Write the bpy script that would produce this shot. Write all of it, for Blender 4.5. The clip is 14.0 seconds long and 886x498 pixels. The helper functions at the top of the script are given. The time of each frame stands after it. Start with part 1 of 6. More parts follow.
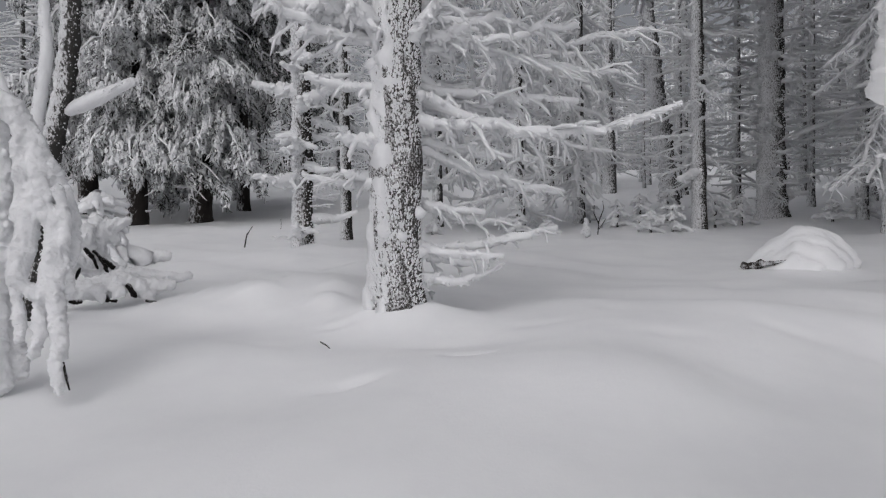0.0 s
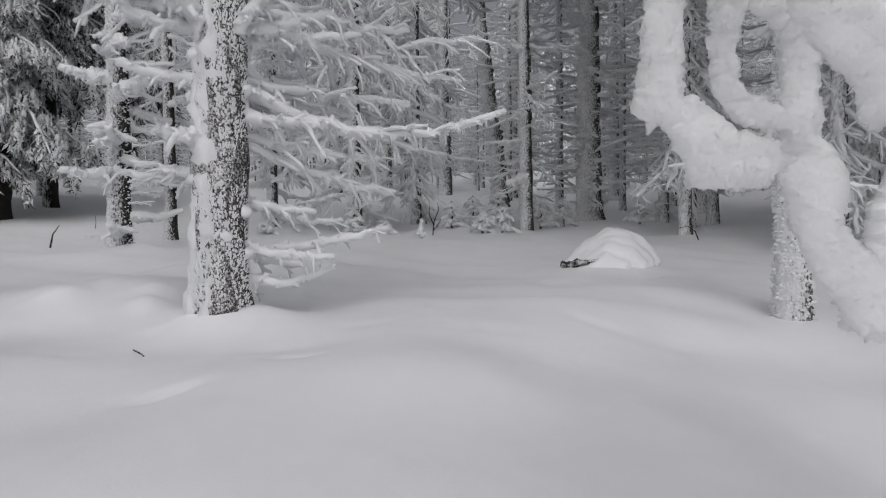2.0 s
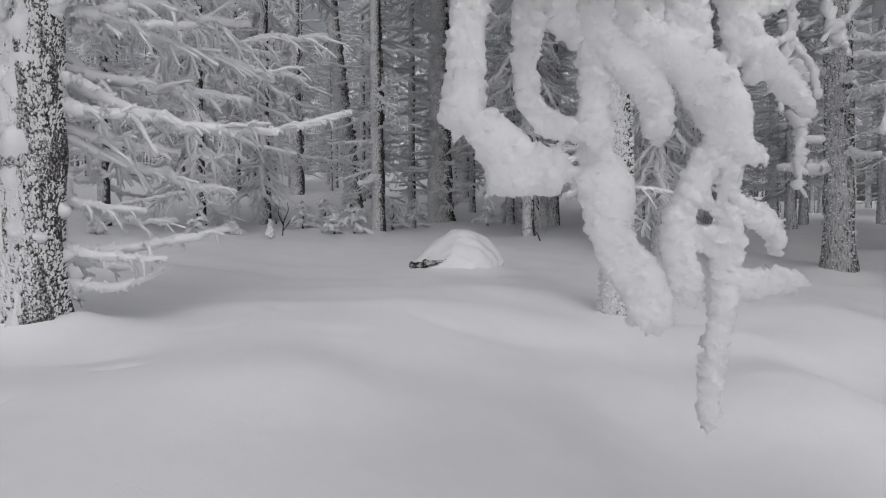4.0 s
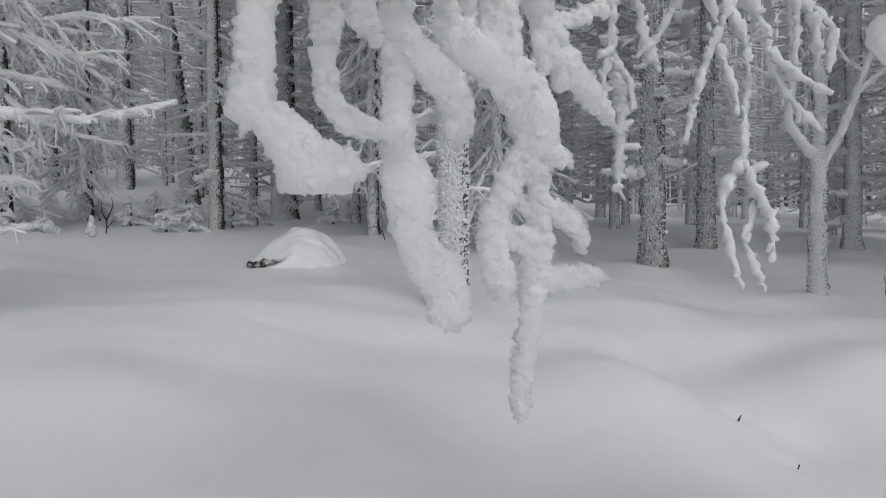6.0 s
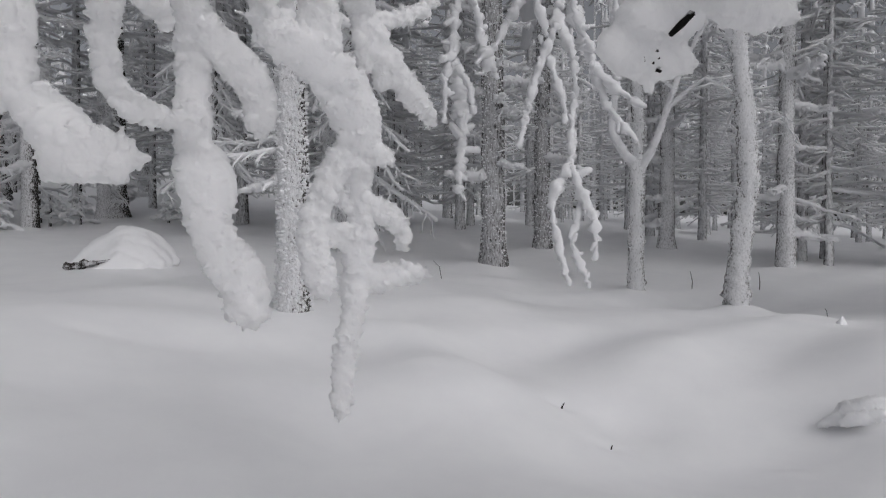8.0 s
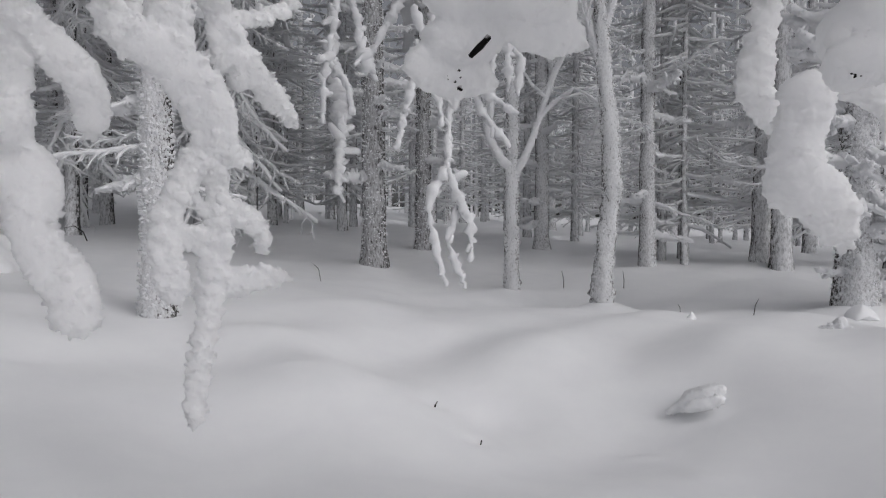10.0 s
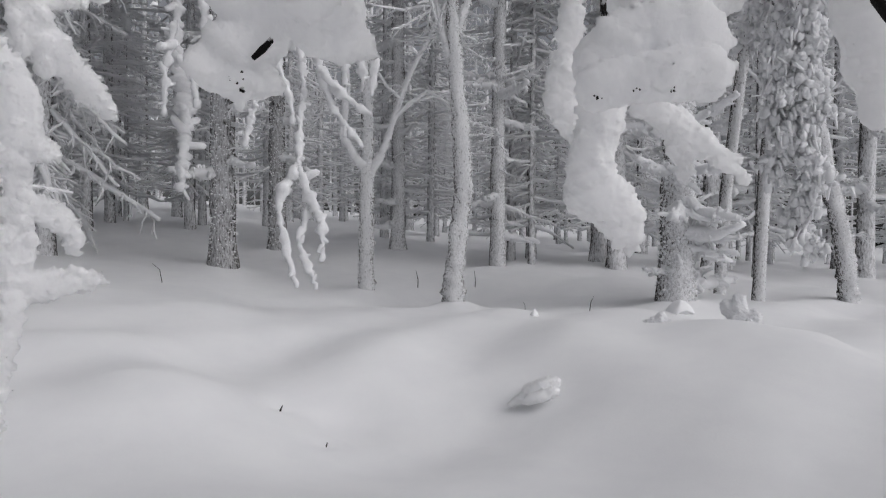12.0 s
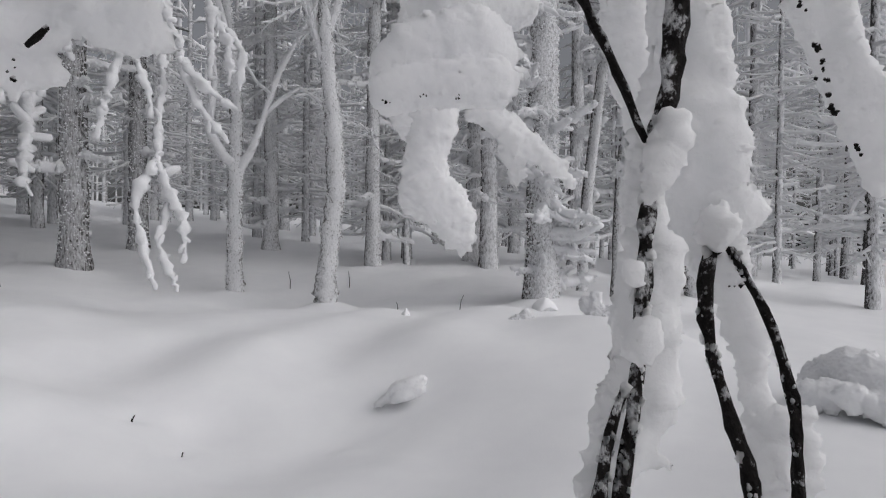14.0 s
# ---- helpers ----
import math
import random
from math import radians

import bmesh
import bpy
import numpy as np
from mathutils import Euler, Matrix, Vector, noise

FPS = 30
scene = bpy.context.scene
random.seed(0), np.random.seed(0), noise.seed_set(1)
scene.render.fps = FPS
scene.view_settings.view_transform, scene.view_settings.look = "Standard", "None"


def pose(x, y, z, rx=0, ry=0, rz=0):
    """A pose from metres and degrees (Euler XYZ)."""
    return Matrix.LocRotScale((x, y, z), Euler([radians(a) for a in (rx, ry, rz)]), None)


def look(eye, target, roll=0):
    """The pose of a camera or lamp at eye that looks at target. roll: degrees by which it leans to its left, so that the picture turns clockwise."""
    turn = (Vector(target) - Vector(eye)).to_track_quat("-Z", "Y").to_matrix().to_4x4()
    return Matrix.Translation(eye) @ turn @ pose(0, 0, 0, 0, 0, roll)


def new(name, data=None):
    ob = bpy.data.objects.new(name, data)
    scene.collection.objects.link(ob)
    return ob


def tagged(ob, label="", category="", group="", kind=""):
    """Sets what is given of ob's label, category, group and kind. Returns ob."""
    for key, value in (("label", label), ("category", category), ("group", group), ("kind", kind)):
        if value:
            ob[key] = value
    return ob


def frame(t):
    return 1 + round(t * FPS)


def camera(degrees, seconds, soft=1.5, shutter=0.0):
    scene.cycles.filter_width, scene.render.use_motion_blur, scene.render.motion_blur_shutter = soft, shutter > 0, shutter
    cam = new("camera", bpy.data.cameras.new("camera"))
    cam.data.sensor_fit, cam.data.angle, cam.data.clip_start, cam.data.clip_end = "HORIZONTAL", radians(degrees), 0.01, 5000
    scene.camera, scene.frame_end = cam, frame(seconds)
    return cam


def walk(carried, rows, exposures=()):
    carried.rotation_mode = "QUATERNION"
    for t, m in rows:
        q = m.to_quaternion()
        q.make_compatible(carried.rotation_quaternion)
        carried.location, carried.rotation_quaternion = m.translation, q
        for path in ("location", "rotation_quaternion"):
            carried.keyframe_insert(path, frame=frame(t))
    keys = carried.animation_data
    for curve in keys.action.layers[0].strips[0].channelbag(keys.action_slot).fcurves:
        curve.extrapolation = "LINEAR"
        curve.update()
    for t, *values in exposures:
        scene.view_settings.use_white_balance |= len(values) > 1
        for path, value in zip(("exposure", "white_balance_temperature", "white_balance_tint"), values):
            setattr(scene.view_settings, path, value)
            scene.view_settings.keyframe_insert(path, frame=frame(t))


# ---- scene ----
cam = camera(67.2, 14.0, 1.2)
PATH = [
    (0, (-0.221, 0.061, 1.447), (-0.481, 2.043, 1.413), -0.53),
    (0.5, (-0.214, 0.074, 1.450), (-0.396, 2.066, 1.414), -0.45),
    (1, (-0.210, 0.084, 1.451), (-0.280, 2.083, 1.415), -0.33),
    (1.5, (-0.188, 0.076, 1.454), (-0.114, 2.074, 1.416), -0.30),
    (2, (-0.163, 0.059, 1.447), (0.053, 2.047, 1.410), -0.38),
    (2.5, (-0.156, 0.061, 1.452), (0.169, 2.034, 1.413), -0.28),
    (3, (-0.140, 0.051, 1.452), (0.290, 2.003, 1.413), -0.23),
    (5.5, (-0.034, 0.026, 1.453), (0.909, 1.789, 1.411), -0.24),
    (6, (-0.014, 0.017, 1.453), (1.029, 1.723, 1.409), -0.16),
    (6.5, (0.000, 0.000, 1.450), (1.133, 1.648, 1.408), -0.09),
    (7, (0.015, -0.019, 1.447), (1.253, 1.551, 1.405), -0.01),
    (7.5, (0.033, -0.034, 1.443), (1.356, 1.465, 1.400), -0.03),
    (8, (0.056, -0.039, 1.443), (1.448, 1.397, 1.400), 0.03),
    (10.5, (0.092, -0.138, 1.452), (1.762, 0.962, 1.412), 0.15),
    (11, (0.105, -0.156, 1.454), (1.830, 0.856, 1.413), 0.31),
    (11.5, (0.115, -0.173, 1.454), (1.892, 0.746, 1.414), 0.44),
    (12, (0.116, -0.191, 1.454), (1.941, 0.627, 1.416), 0.40),
    (12.5, (0.127, -0.215, 1.448), (1.996, 0.496, 1.411), 0.44),
    (13, (0.141, -0.232, 1.452), (2.044, 0.382, 1.414), 0.38),
    (13.5, (0.140, -0.257, 1.454), (2.063, 0.292, 1.418), 0.48),
    (14, (0.135, -0.277, 1.455), (2.076, 0.202, 1.420), 0.53),
]
walk(cam, [(t, look(eye, target, roll)) for t, eye, target, roll in PATH], [(0.0, -0.66, 6340, 12.5), (4.0, -0.72, 6340, 12.5), (8.0, -0.74, 6340, 12.5), (11.0, -0.64, 6340, 12.5), (14.0, -0.61, 6340, 12.5)])

# world and light: an even winter overcast with a broad, weak sun
EXPOSURE = 0.0
world = bpy.data.worlds.new("sky")
scene.world = world
world.use_nodes = True
wn, wl = world.node_tree.nodes, world.node_tree.links
sky = wn.new("ShaderNodeTexSky")
sky.sky_type, sky.sun_disc = "NISHITA", False
sky.sun_elevation, sky.sun_rotation = radians(40), radians(188)
sky.air_density, sky.dust_density, sky.ozone_density = 1.0, 6.0, 1.0
grey = wn.new("ShaderNodeHueSaturation")
grey.inputs["Saturation"].default_value = 0.18
wl.new(sky.outputs["Color"], grey.inputs["Color"])
wl.new(grey.outputs["Color"], wn["Background"].inputs["Color"])
wn["Background"].inputs["Strength"].default_value = 0.098
sun = new("sun", bpy.data.lights.new("sun", "SUN"))
sun.data.energy, sun.data.angle, sun.data.color = 0.76, radians(90), (1.0, 0.985, 0.96)
sun.matrix_world = look((0, 0, 0), (0.09, 0.64, -0.66))
scene.view_settings.exposure = EXPOSURE

# ---------------------------------------------------------------- materials


def material(name):
    m = bpy.data.materials.new(name)
    m.use_nodes = True
    return m, m.node_tree.nodes, m.node_tree.links, m.node_tree.nodes["Principled BSDF"]


def noise_node(n, l, scale, detail=4.0, rough=0.6, coords=None):
    t = n.new("ShaderNodeTexNoise")
    t.inputs["Scale"].default_value, t.inputs["Detail"].default_value, t.inputs["Roughness"].default_value = scale, detail, rough
    if coords is not None:
        l.new(coords, t.inputs["Vector"])
    return t.outputs["Fac"]


def ramp(n, l, fac, stops):
    r = n.new("ShaderNodeValToRGB")
    e = r.color_ramp.elements
    while len(e) < len(stops):
        e.new(0.5)
    for k, (p, c) in zip(e, stops):
        k.position, k.color = p, (*c, 1)
    l.new(fac, r.inputs["Fac"])
    return r.outputs["Color"]


def bump(n, l, b, height, strength, distance, after=None):
    k = n.new("ShaderNodeBump")
    k.inputs["Strength"].default_value, k.inputs["Distance"].default_value = strength, distance
    l.new(height, k.inputs["Height"])
    if after is not None:
        l.new(after, k.inputs["Normal"])
    l.new(k.outputs["Normal"], b.inputs["Normal"])
    return k.outputs["Normal"]


def calc(n, l, op, a, c):
    k = n.new("ShaderNodeMath")
    k.operation = op
    for s, v in zip(k.inputs, (a, c)):
        if isinstance(v, (int, float)):
            s.default_value = v
        else:
            l.new(v, s)
    return k.outputs[0]


def snow_material(name, light, dark, coarse, fine, strength, distance, soft=0.0, swell=0.25):
    m, n, l, b = material(name)
    if soft:
        b.inputs["Subsurface Weight"].default_value, b.inputs["Subsurface Scale"].default_value = 1.0, soft
        b.inputs["Subsurface Radius"].default_value = (1.0, 1.0, 1.0)
    where = n.new("ShaderNodeNewGeometry").outputs["Position"]
    wide = noise_node(n, l, coarse, 4, 0.6, where)
    l.new(ramp(n, l, wide, [(0.3, dark), (0.65, light)]), b.inputs["Base Color"])
    b.inputs["Roughness"].default_value, b.inputs["Specular IOR Level"].default_value = 0.75, 0.2
    first = bump(n, l, b, noise_node(n, l, fine, 6, 0.7, where), strength, distance)
    bump(n, l, b, wide, swell, 0.02, first)
    return m


SNOW = snow_material("ground_snow", (0.92, 0.925, 0.935), (0.88, 0.885, 0.90), 2.2, 70, 0.30, 0.006)
RIME = snow_material("rime", (0.88, 0.885, 0.90), (0.79, 0.795, 0.81), 9, 130, 0.6, 0.006)
NEAR_RIME = snow_material("near_rime", (0.905, 0.91, 0.92), (0.86, 0.865, 0.88), 12, 200, 0.30, 0.003, 0.11, 0.08)
FAR_RIME = snow_material("far_rime", (0.87, 0.875, 0.89), (0.76, 0.765, 0.78), 5, 40, 0.6, 0.02)
SOFT = snow_material("clump_snow", (0.90, 0.905, 0.915), (0.84, 0.845, 0.86), 14, 240, 0.5, 0.003, 0.05, 0.12)


def bark_material(name, wood, frost, wind, amount, grain, stretch, lee=0.22, top=0.88):
    """Bark under frost: frost sits on the windward side and in grains elsewhere."""
    m, n, l, b = material(name)
    geo = n.new("ShaderNodeNewGeometry")
    mapping = n.new("ShaderNodeMapping")
    mapping.inputs["Scale"].default_value = (1, 1, stretch)
    l.new(geo.outputs["Position"], mapping.inputs["Vector"])
    fine = noise_node(n, l, grain, 5, 0.7, mapping.outputs["Vector"])
    wide = noise_node(n, l, 3.0, 3, 0.6, geo.outputs["Position"])
    side = n.new("ShaderNodeVectorMath")
    side.operation = "DOT_PRODUCT"
    side.inputs[1].default_value = wind
    l.new(geo.outputs["Normal"], side.inputs[0])
    facing = calc(n, l, "MULTIPLY", side.outputs["Value"], lee)
    total = calc(n, l, "ADD", calc(n, l, "ADD", fine, facing), calc(n, l, "MULTIPLY", calc(n, l, "SUBTRACT", wide, 0.5), 0.25))
    dark = tuple(0.45 * c for c in wood)
    cover = ramp(n, l, total, [(amount - 0.10, dark), (amount - 0.03, wood), (amount + 0.05, frost), (amount + 0.25, (top, top + 0.005, top + 0.02))])
    l.new(cover, b.inputs["Base Color"])
    b.inputs["Roughness"].default_value, b.inputs["Specular IOR Level"].default_value = 0.85, 0.2
    bump(n, l, b, total, 0.9, 0.02)
    return m


WIND = (-0.85, -0.45, 0.05)
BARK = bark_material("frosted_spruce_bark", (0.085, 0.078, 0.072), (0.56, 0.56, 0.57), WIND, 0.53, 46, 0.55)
# frosted, with the wood also lightened to paint distance haze into it
BARK_FAR = bark_material("frosted_hazed_far_bark", (0.12, 0.116, 0.114), (0.52, 0.52, 0.53), WIND, 0.52, 30, 0.4)
BARK_GREY = bark_material("grey_spruce_bark", (0.075, 0.07, 0.067), (0.38, 0.38, 0.385), WIND, 0.53, 38, 0.30, 0.16, 0.66)
BARK_EVEN = bark_material("evenly_rimed_bark", (0.12, 0.112, 0.108), (0.56, 0.56, 0.57), WIND, 0.53, 80, 0.75, 0.06)
BARK_WHITE = bark_material("rimed_bark", (0.12, 0.115, 0.11), (0.70, 0.70, 0.71), WIND, 0.52, 44, 0.6)
BARK_RIMED = bark_material("thickly_rimed_bark", (0.17, 0.165, 0.16), (0.74, 0.745, 0.755), WIND, 0.545, 52, 0.5)
BARK_DARK = bark_material("dark_spruce_bark", (0.06, 0.052, 0.047), (0.45, 0.45, 0.46), WIND, 0.62, 16, 0.5)
STEM_BARK = bark_material("snow_flecked_dark_bark", (0.024, 0.020, 0.019), (0.62, 0.62, 0.63), (-0.3, 0.2, 0.3), 0.60, 70, 0.8)
WET = bark_material("wet_dark_twig_bark", (0.022, 0.018, 0.017), (0.50, 0.50, 0.51), (0, 0, 1), 0.64, 90, 0.8)


def needle_material(name, green, level):
    """Needles with snow lying on what faces up."""
    m, n, l, b = material(name)
    geo = n.new("ShaderNodeNewGeometry")
    up = n.new("ShaderNodeSeparateXYZ")
    l.new(geo.outputs["Normal"], up.inputs[0])
    fine = noise_node(n, l, 14, 4, 0.7, geo.outputs["Position"])
    own = calc(n, l, "MULTIPLY", geo.outputs["Random Per Island"], 0.55)
    total = calc(n, l, "ADD", calc(n, l, "MULTIPLY", up.outputs["Z"], 0.30), calc(n, l, "ADD", calc(n, l, "MULTIPLY", fine, 0.7), own))
    l.new(ramp(n, l, total, [(level - 0.06, green), (level + 0.04, (0.45, 0.455, 0.46)), (level + 0.2, (0.86, 0.865, 0.88))]), b.inputs["Base Color"])
    b.inputs["Roughness"].default_value, b.inputs["Specular IOR Level"].default_value = 0.8, 0.2
    bump(n, l, b, fine, 0.8, 0.02)
    return m


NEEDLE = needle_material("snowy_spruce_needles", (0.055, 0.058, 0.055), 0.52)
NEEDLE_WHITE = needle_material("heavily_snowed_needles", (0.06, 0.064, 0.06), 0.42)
# Base raised to pale grey: haze over the far crowns is painted in
NEEDLE_HAZED = needle_material("haze_paled_snowy_needles", (0.26, 0.263, 0.26), 0.22)

# ---------------------------------------------------------------- geometry helpers


class Geo:
    """Gathers tubes and lumps into one mesh."""

    def __init__(self):
        self.v, self.f, self.count = [], [], 0

    def add(self, verts, faces):
        self.f.extend([tuple(i + self.count for i in f) for f in faces])
        self.v.append(verts)
        self.count += len(verts)

    def tube(self, pts, radii, sides, rng, rough=0.15, cap=False, flat=1.0, facing=None):
        """facing: the way in which the tube is flattened by flat."""
        pts, radii = np.asarray(pts, float), np.asarray(radii, float)
        n = len(pts)
        way = np.gradient(pts, axis=0)
        way /= np.linalg.norm(way, axis=1, keepdims=True) + 1e-9
        ref = np.array(facing, float) if facing is not None else np.array([0.0, 0.0, 1.0]) if abs(way[:, 2]).mean() < 0.8 else np.array([1.0, 0.0, 0.0])
        a = np.cross(way, ref)
        a /= np.linalg.norm(a, axis=1, keepdims=True) + 1e-9
        b = np.cross(a, way)
        ang = np.linspace(0, 2 * np.pi, sides, endpoint=False)
        r = radii[:, None] * (1 + rough * rng.standard_normal((n, 1)) * 0.5 + rough * rng.standard_normal((n, sides)))
        ring = pts[:, None] + r[..., None] * (np.cos(ang)[None, :, None] * a[:, None] + flat * np.sin(ang)[None, :, None] * b[:, None])
        verts = ring.reshape(-1, 3)
        faces = []
        for i in range(n - 1):
            for k in range(sides):
                j = (k + 1) % sides
                faces.append((i * sides + k, i * sides + j, (i + 1) * sides + j, (i + 1) * sides + k))
        extra = [pts[-1] + way[-1] * radii[-1] * 0.6]
        last = len(verts)
        faces += [((n - 1) * sides + k, (n - 1) * sides + (k + 1) % sides, last) for k in range(sides)]
        if cap:
            extra.append(pts[0] - way[0] * radii[0] * 0.6)
            faces += [((k + 1) % sides, k, last + 1) for k in range(sides)]
        self.add(np.vstack([verts, extra]), faces)

    def lump(self, centre, size, rng, rough=0.18, rings=5, sides=7):
        size = np.asarray(size, float) * np.ones(3)
        lat = np.linspace(-np.pi / 2, np.pi / 2, rings + 2)[1:-1]
        ang = np.linspace(0, 2 * np.pi, sides, endpoint=False) + rng.random() * 2
        v = np.array([[np.cos(u) * np.cos(w), np.cos(u) * np.sin(w), np.sin(u)] for u in lat for w in ang] + [[0, 0, -1], [0, 0, 1]])
        v = v * (1 + rough * rng.standard_normal((len(v), 1))) * size + np.asarray(centre, float)
        faces = [(i * sides + k, i * sides + (k + 1) % sides, (i + 1) * sides + (k + 1) % sides, (i + 1) * sides + k) for i in range(rings - 1) for k in range(sides)]
        low, high = rings * sides, rings * sides + 1
        faces += [((k + 1) % sides, k, low) for k in range(sides)]
        faces += [((rings - 1) * sides + k, (rings - 1) * sides + (k + 1) % sides, high) for k in range(sides)]
        self.add(v, faces)

    def mesh(self, name, mat, smooth=True):
        m = bpy.data.meshes.new(name)
        m.from_pydata(np.vstack(self.v).tolist(), [], self.f)
        m.materials.append(mat)
        m.polygons.foreach_set("use_smooth", [smooth] * len(m.polygons))
        m.update()
        return m


def part(name, data, parent, label="", at=None):
    ob = new(name, data)
    ob.parent = parent
    if at is not None:
        ob.matrix_local = at
    return tagged(ob, label)


def thing(name, label, category, place, group="", kind=""):
    ob = new(name)
    ob.location = place
    ob.empty_display_size = 0.2
    return tagged(ob, label, category, group, kind)


def bend(p0, p1, sag, n, rng, wobble=0.016):
    """A slightly crooked line from p0 to p1 that hangs by sag in its middle."""
    p0, p1 = np.asarray(p0, float), np.asarray(p1, float)
    s = np.linspace(0, 1, n)[:, None]
    pts = p0 + (p1 - p0) * s
    pts[:, 2] -= sag * np.sin(np.pi * s[:, 0]) * np.linalg.norm(p1 - p0)
    jig = rng.standard_normal((n, 3)) * wobble * np.linalg.norm(p1 - p0)
    jig[0] = 0
    return pts + jig * np.sin(np.pi * np.minimum(s, 0.8))


def limb(g, rng, p0, p1, r0, r1, sag=0.08, twigs=8, reach=0.35, droop=0.4, rings=8, sides=6, twig_rings=4, twig_sides=5, twig_r=0.6, second=0, fuzz=0):
    """One rimed branch with its side twigs."""
    axis = bend(p0, p1, sag, rings, rng)
    g.tube(axis, np.linspace(r0, r1, rings), sides, rng, 0.20)
    grown = [(axis, r0, r1)]
    for i in range(twigs):
        s = 0.12 + 0.85 * (i + rng.random() * 0.8) / max(1, twigs)
        k = min(int(s * (rings - 1)), rings - 2)
        q = axis[k] + (axis[k + 1] - axis[k]) * (s * (rings - 1) - k)
        way = axis[k + 1] - axis[k]
        way = way / (np.linalg.norm(way) + 1e-9)
        side = np.cross(way, (0, 0, 1))
        side /= np.linalg.norm(side) + 1e-9
        side = side * (1 if i % 2 else -1)
        go = way * rng.uniform(0.3, 1.0) + side * rng.uniform(0.4, 1.0) + np.array([0, 0, -droop * rng.uniform(-0.3, 1.4)])
        go /= np.linalg.norm(go)
        far = reach * rng.uniform(0.45, 1.2) * (1 - 0.45 * s)
        t = bend(q, q + go * far, -0.06, twig_rings, rng, 0.03)
        rt = (r0 + (r1 - r0) * s) * twig_r
        g.tube(t, np.linspace(rt, rt * 0.55, twig_rings), twig_sides, rng, 0.24)
        grown.append((t, rt, rt * 0.55))
        for _ in range(second):
            u = rng.uniform(0.3, 0.9)
            w = q + go * far * u
            hang = go * rng.uniform(0.2, 0.7) + side * rng.uniform(-0.8, 0.8) + np.array([0, 0, -droop * rng.uniform(0.2, 1.6)])
            hang /= np.linalg.norm(hang)
            g.tube(bend(w, w + hang * far * rng.uniform(0.3, 0.55), -0.05, 3, rng), np.linspace(rt * 0.7, rt * 0.4, 3), 4, rng, 0.24)
    for line, ra, rb in grown if fuzz else ():  # feathers of rime that soften the outline
        size = np.linalg.norm(line[-1] - line[0])
        for _ in range(int(fuzz * size) + 1):
            s = rng.uniform(0.02, 1)
            k = min(int(s * (len(line) - 1)), len(line) - 2)
            q = line[k] + (line[k + 1] - line[k]) * (s * (len(line) - 1) - k)
            go = rng.standard_normal(3) + np.array([0, 0, -0.25])
            go /= np.linalg.norm(go)
            r = (ra + (rb - ra) * s)
            g.tube([q + go * r * 0.5, q + go * r * rng.uniform(1.15, 1.7)], [r * 0.62, r * 0.34], 4, rng, 0.2)


# ---------------------------------------------------------------- ground

MOUNDS = [(3.4, 1.9, -0.40, 1.5), (8.3, 5.5, -0.30, 3.0), (0.0, -0.4, -0.25, 1.3), (-1.2, 4.0, 0.03, 1.0), (8.3, 0.7, 0.02, 0.8), (8.1, 3.8, -0.20, 0.9)]
HUMPS = [(-2.5, 4.5, 0.03, 0.15), (-2.0, 4.35, -0.03, 0.16), (3.1, 2.75, 0.10, 0.32), (2.6, 2.75, 0.06, 0.25), (4.75, 2.4, 0.10, 0.36), (5.4, 0.95, 0.08, 0.35), (5.75, -0.1, 0.07, 0.42), (7.6, -0.35, -0.12, 0.5), (3.3, 3.75, 0.08, 0.30), (4.1, 3.4, -0.06, 0.40), (3.75, 2.1, -0.07, 0.22), (0.35, 3.0, 0.05, 0.30), (0.75, 2.75, -0.05, 0.35), (3.2, 3.6, 0.07, 0.45), (2.4, 3.1, 0.04, 0.35), (6.9, 0.3, 0.10, 0.75), (5.4, 0.9, 0.05, 0.5), (1.9, 4.6, 0.05, 0.6), (-2.4, 4.7, 0.02, 0.45), (-1.7, 5.4, 0.06, 0.4), (0.6, 4.4, 0.04, 0.6), (5.2, 2.7, 0.05, 0.5), (4.6, 0.2, 0.06, 0.6), (2.5, 2.2, 0.05, 0.45), (2.9, 3.1, 0.06, 0.3), (2.1, 2.6, -0.05, 0.4), (1.0, 2.6, 0.06, 0.5), (4.0, 1.5, -0.05, 0.5), (3.6, 3.0, -0.05, 0.35), (4.2, 2.3, 0.06, 0.4), (5.9, 0.0, 0.03, 0.4), (-0.2, 3.3, 0.05, 0.5), (0.9, 3.4, -0.05, 0.4), (2.70, 7.55, 0.14, 0.26), (5.5, -0.8, 0.07, 0.55), (6.2, -0.4, 0.06, 0.4), (-2.9, 4.6, 0.02, 0.16), (-2.0, 5.0, 0.02, 0.16), (-2.5, 5.3, 0.02, 0.18), (-2.3, 4.9, 0.02, 0.12), (-2.7, 4.9, 0.02, 0.14), (-1.8, 5.3, 0.02, 0.13)]
DENTS = [(-1.03, 2.84, 0.03, 0.05, 0.5), (-0.93, 2.92, 0.025, 0.04, 0.5), (-0.53, 3.29, 0.04, 0.045, 0.2), (3.51, 2.46, 0.028, 0.06, 0.0), (3.31, 1.98, 0.022, 0.055, 0.0), (1.49, 6.21, 0.05, 0.06, 0.0), (1.56, 6.8, 0.05, 0.07, 0.0), (2.7, 6.7, 0.05, 0.09, 0.0), (2.95, 6.75, 0.05, 0.07, 0.0)]
scatter = np.random.default_rng(17)
for _ in range(26):  # small drifts beside the large spruce
    HUMPS.append((scatter.uniform(-3.1, -1.4), scatter.uniform(4.4, 5.8), scatter.uniform(0.012, 0.04), scatter.uniform(0.06, 0.14)))
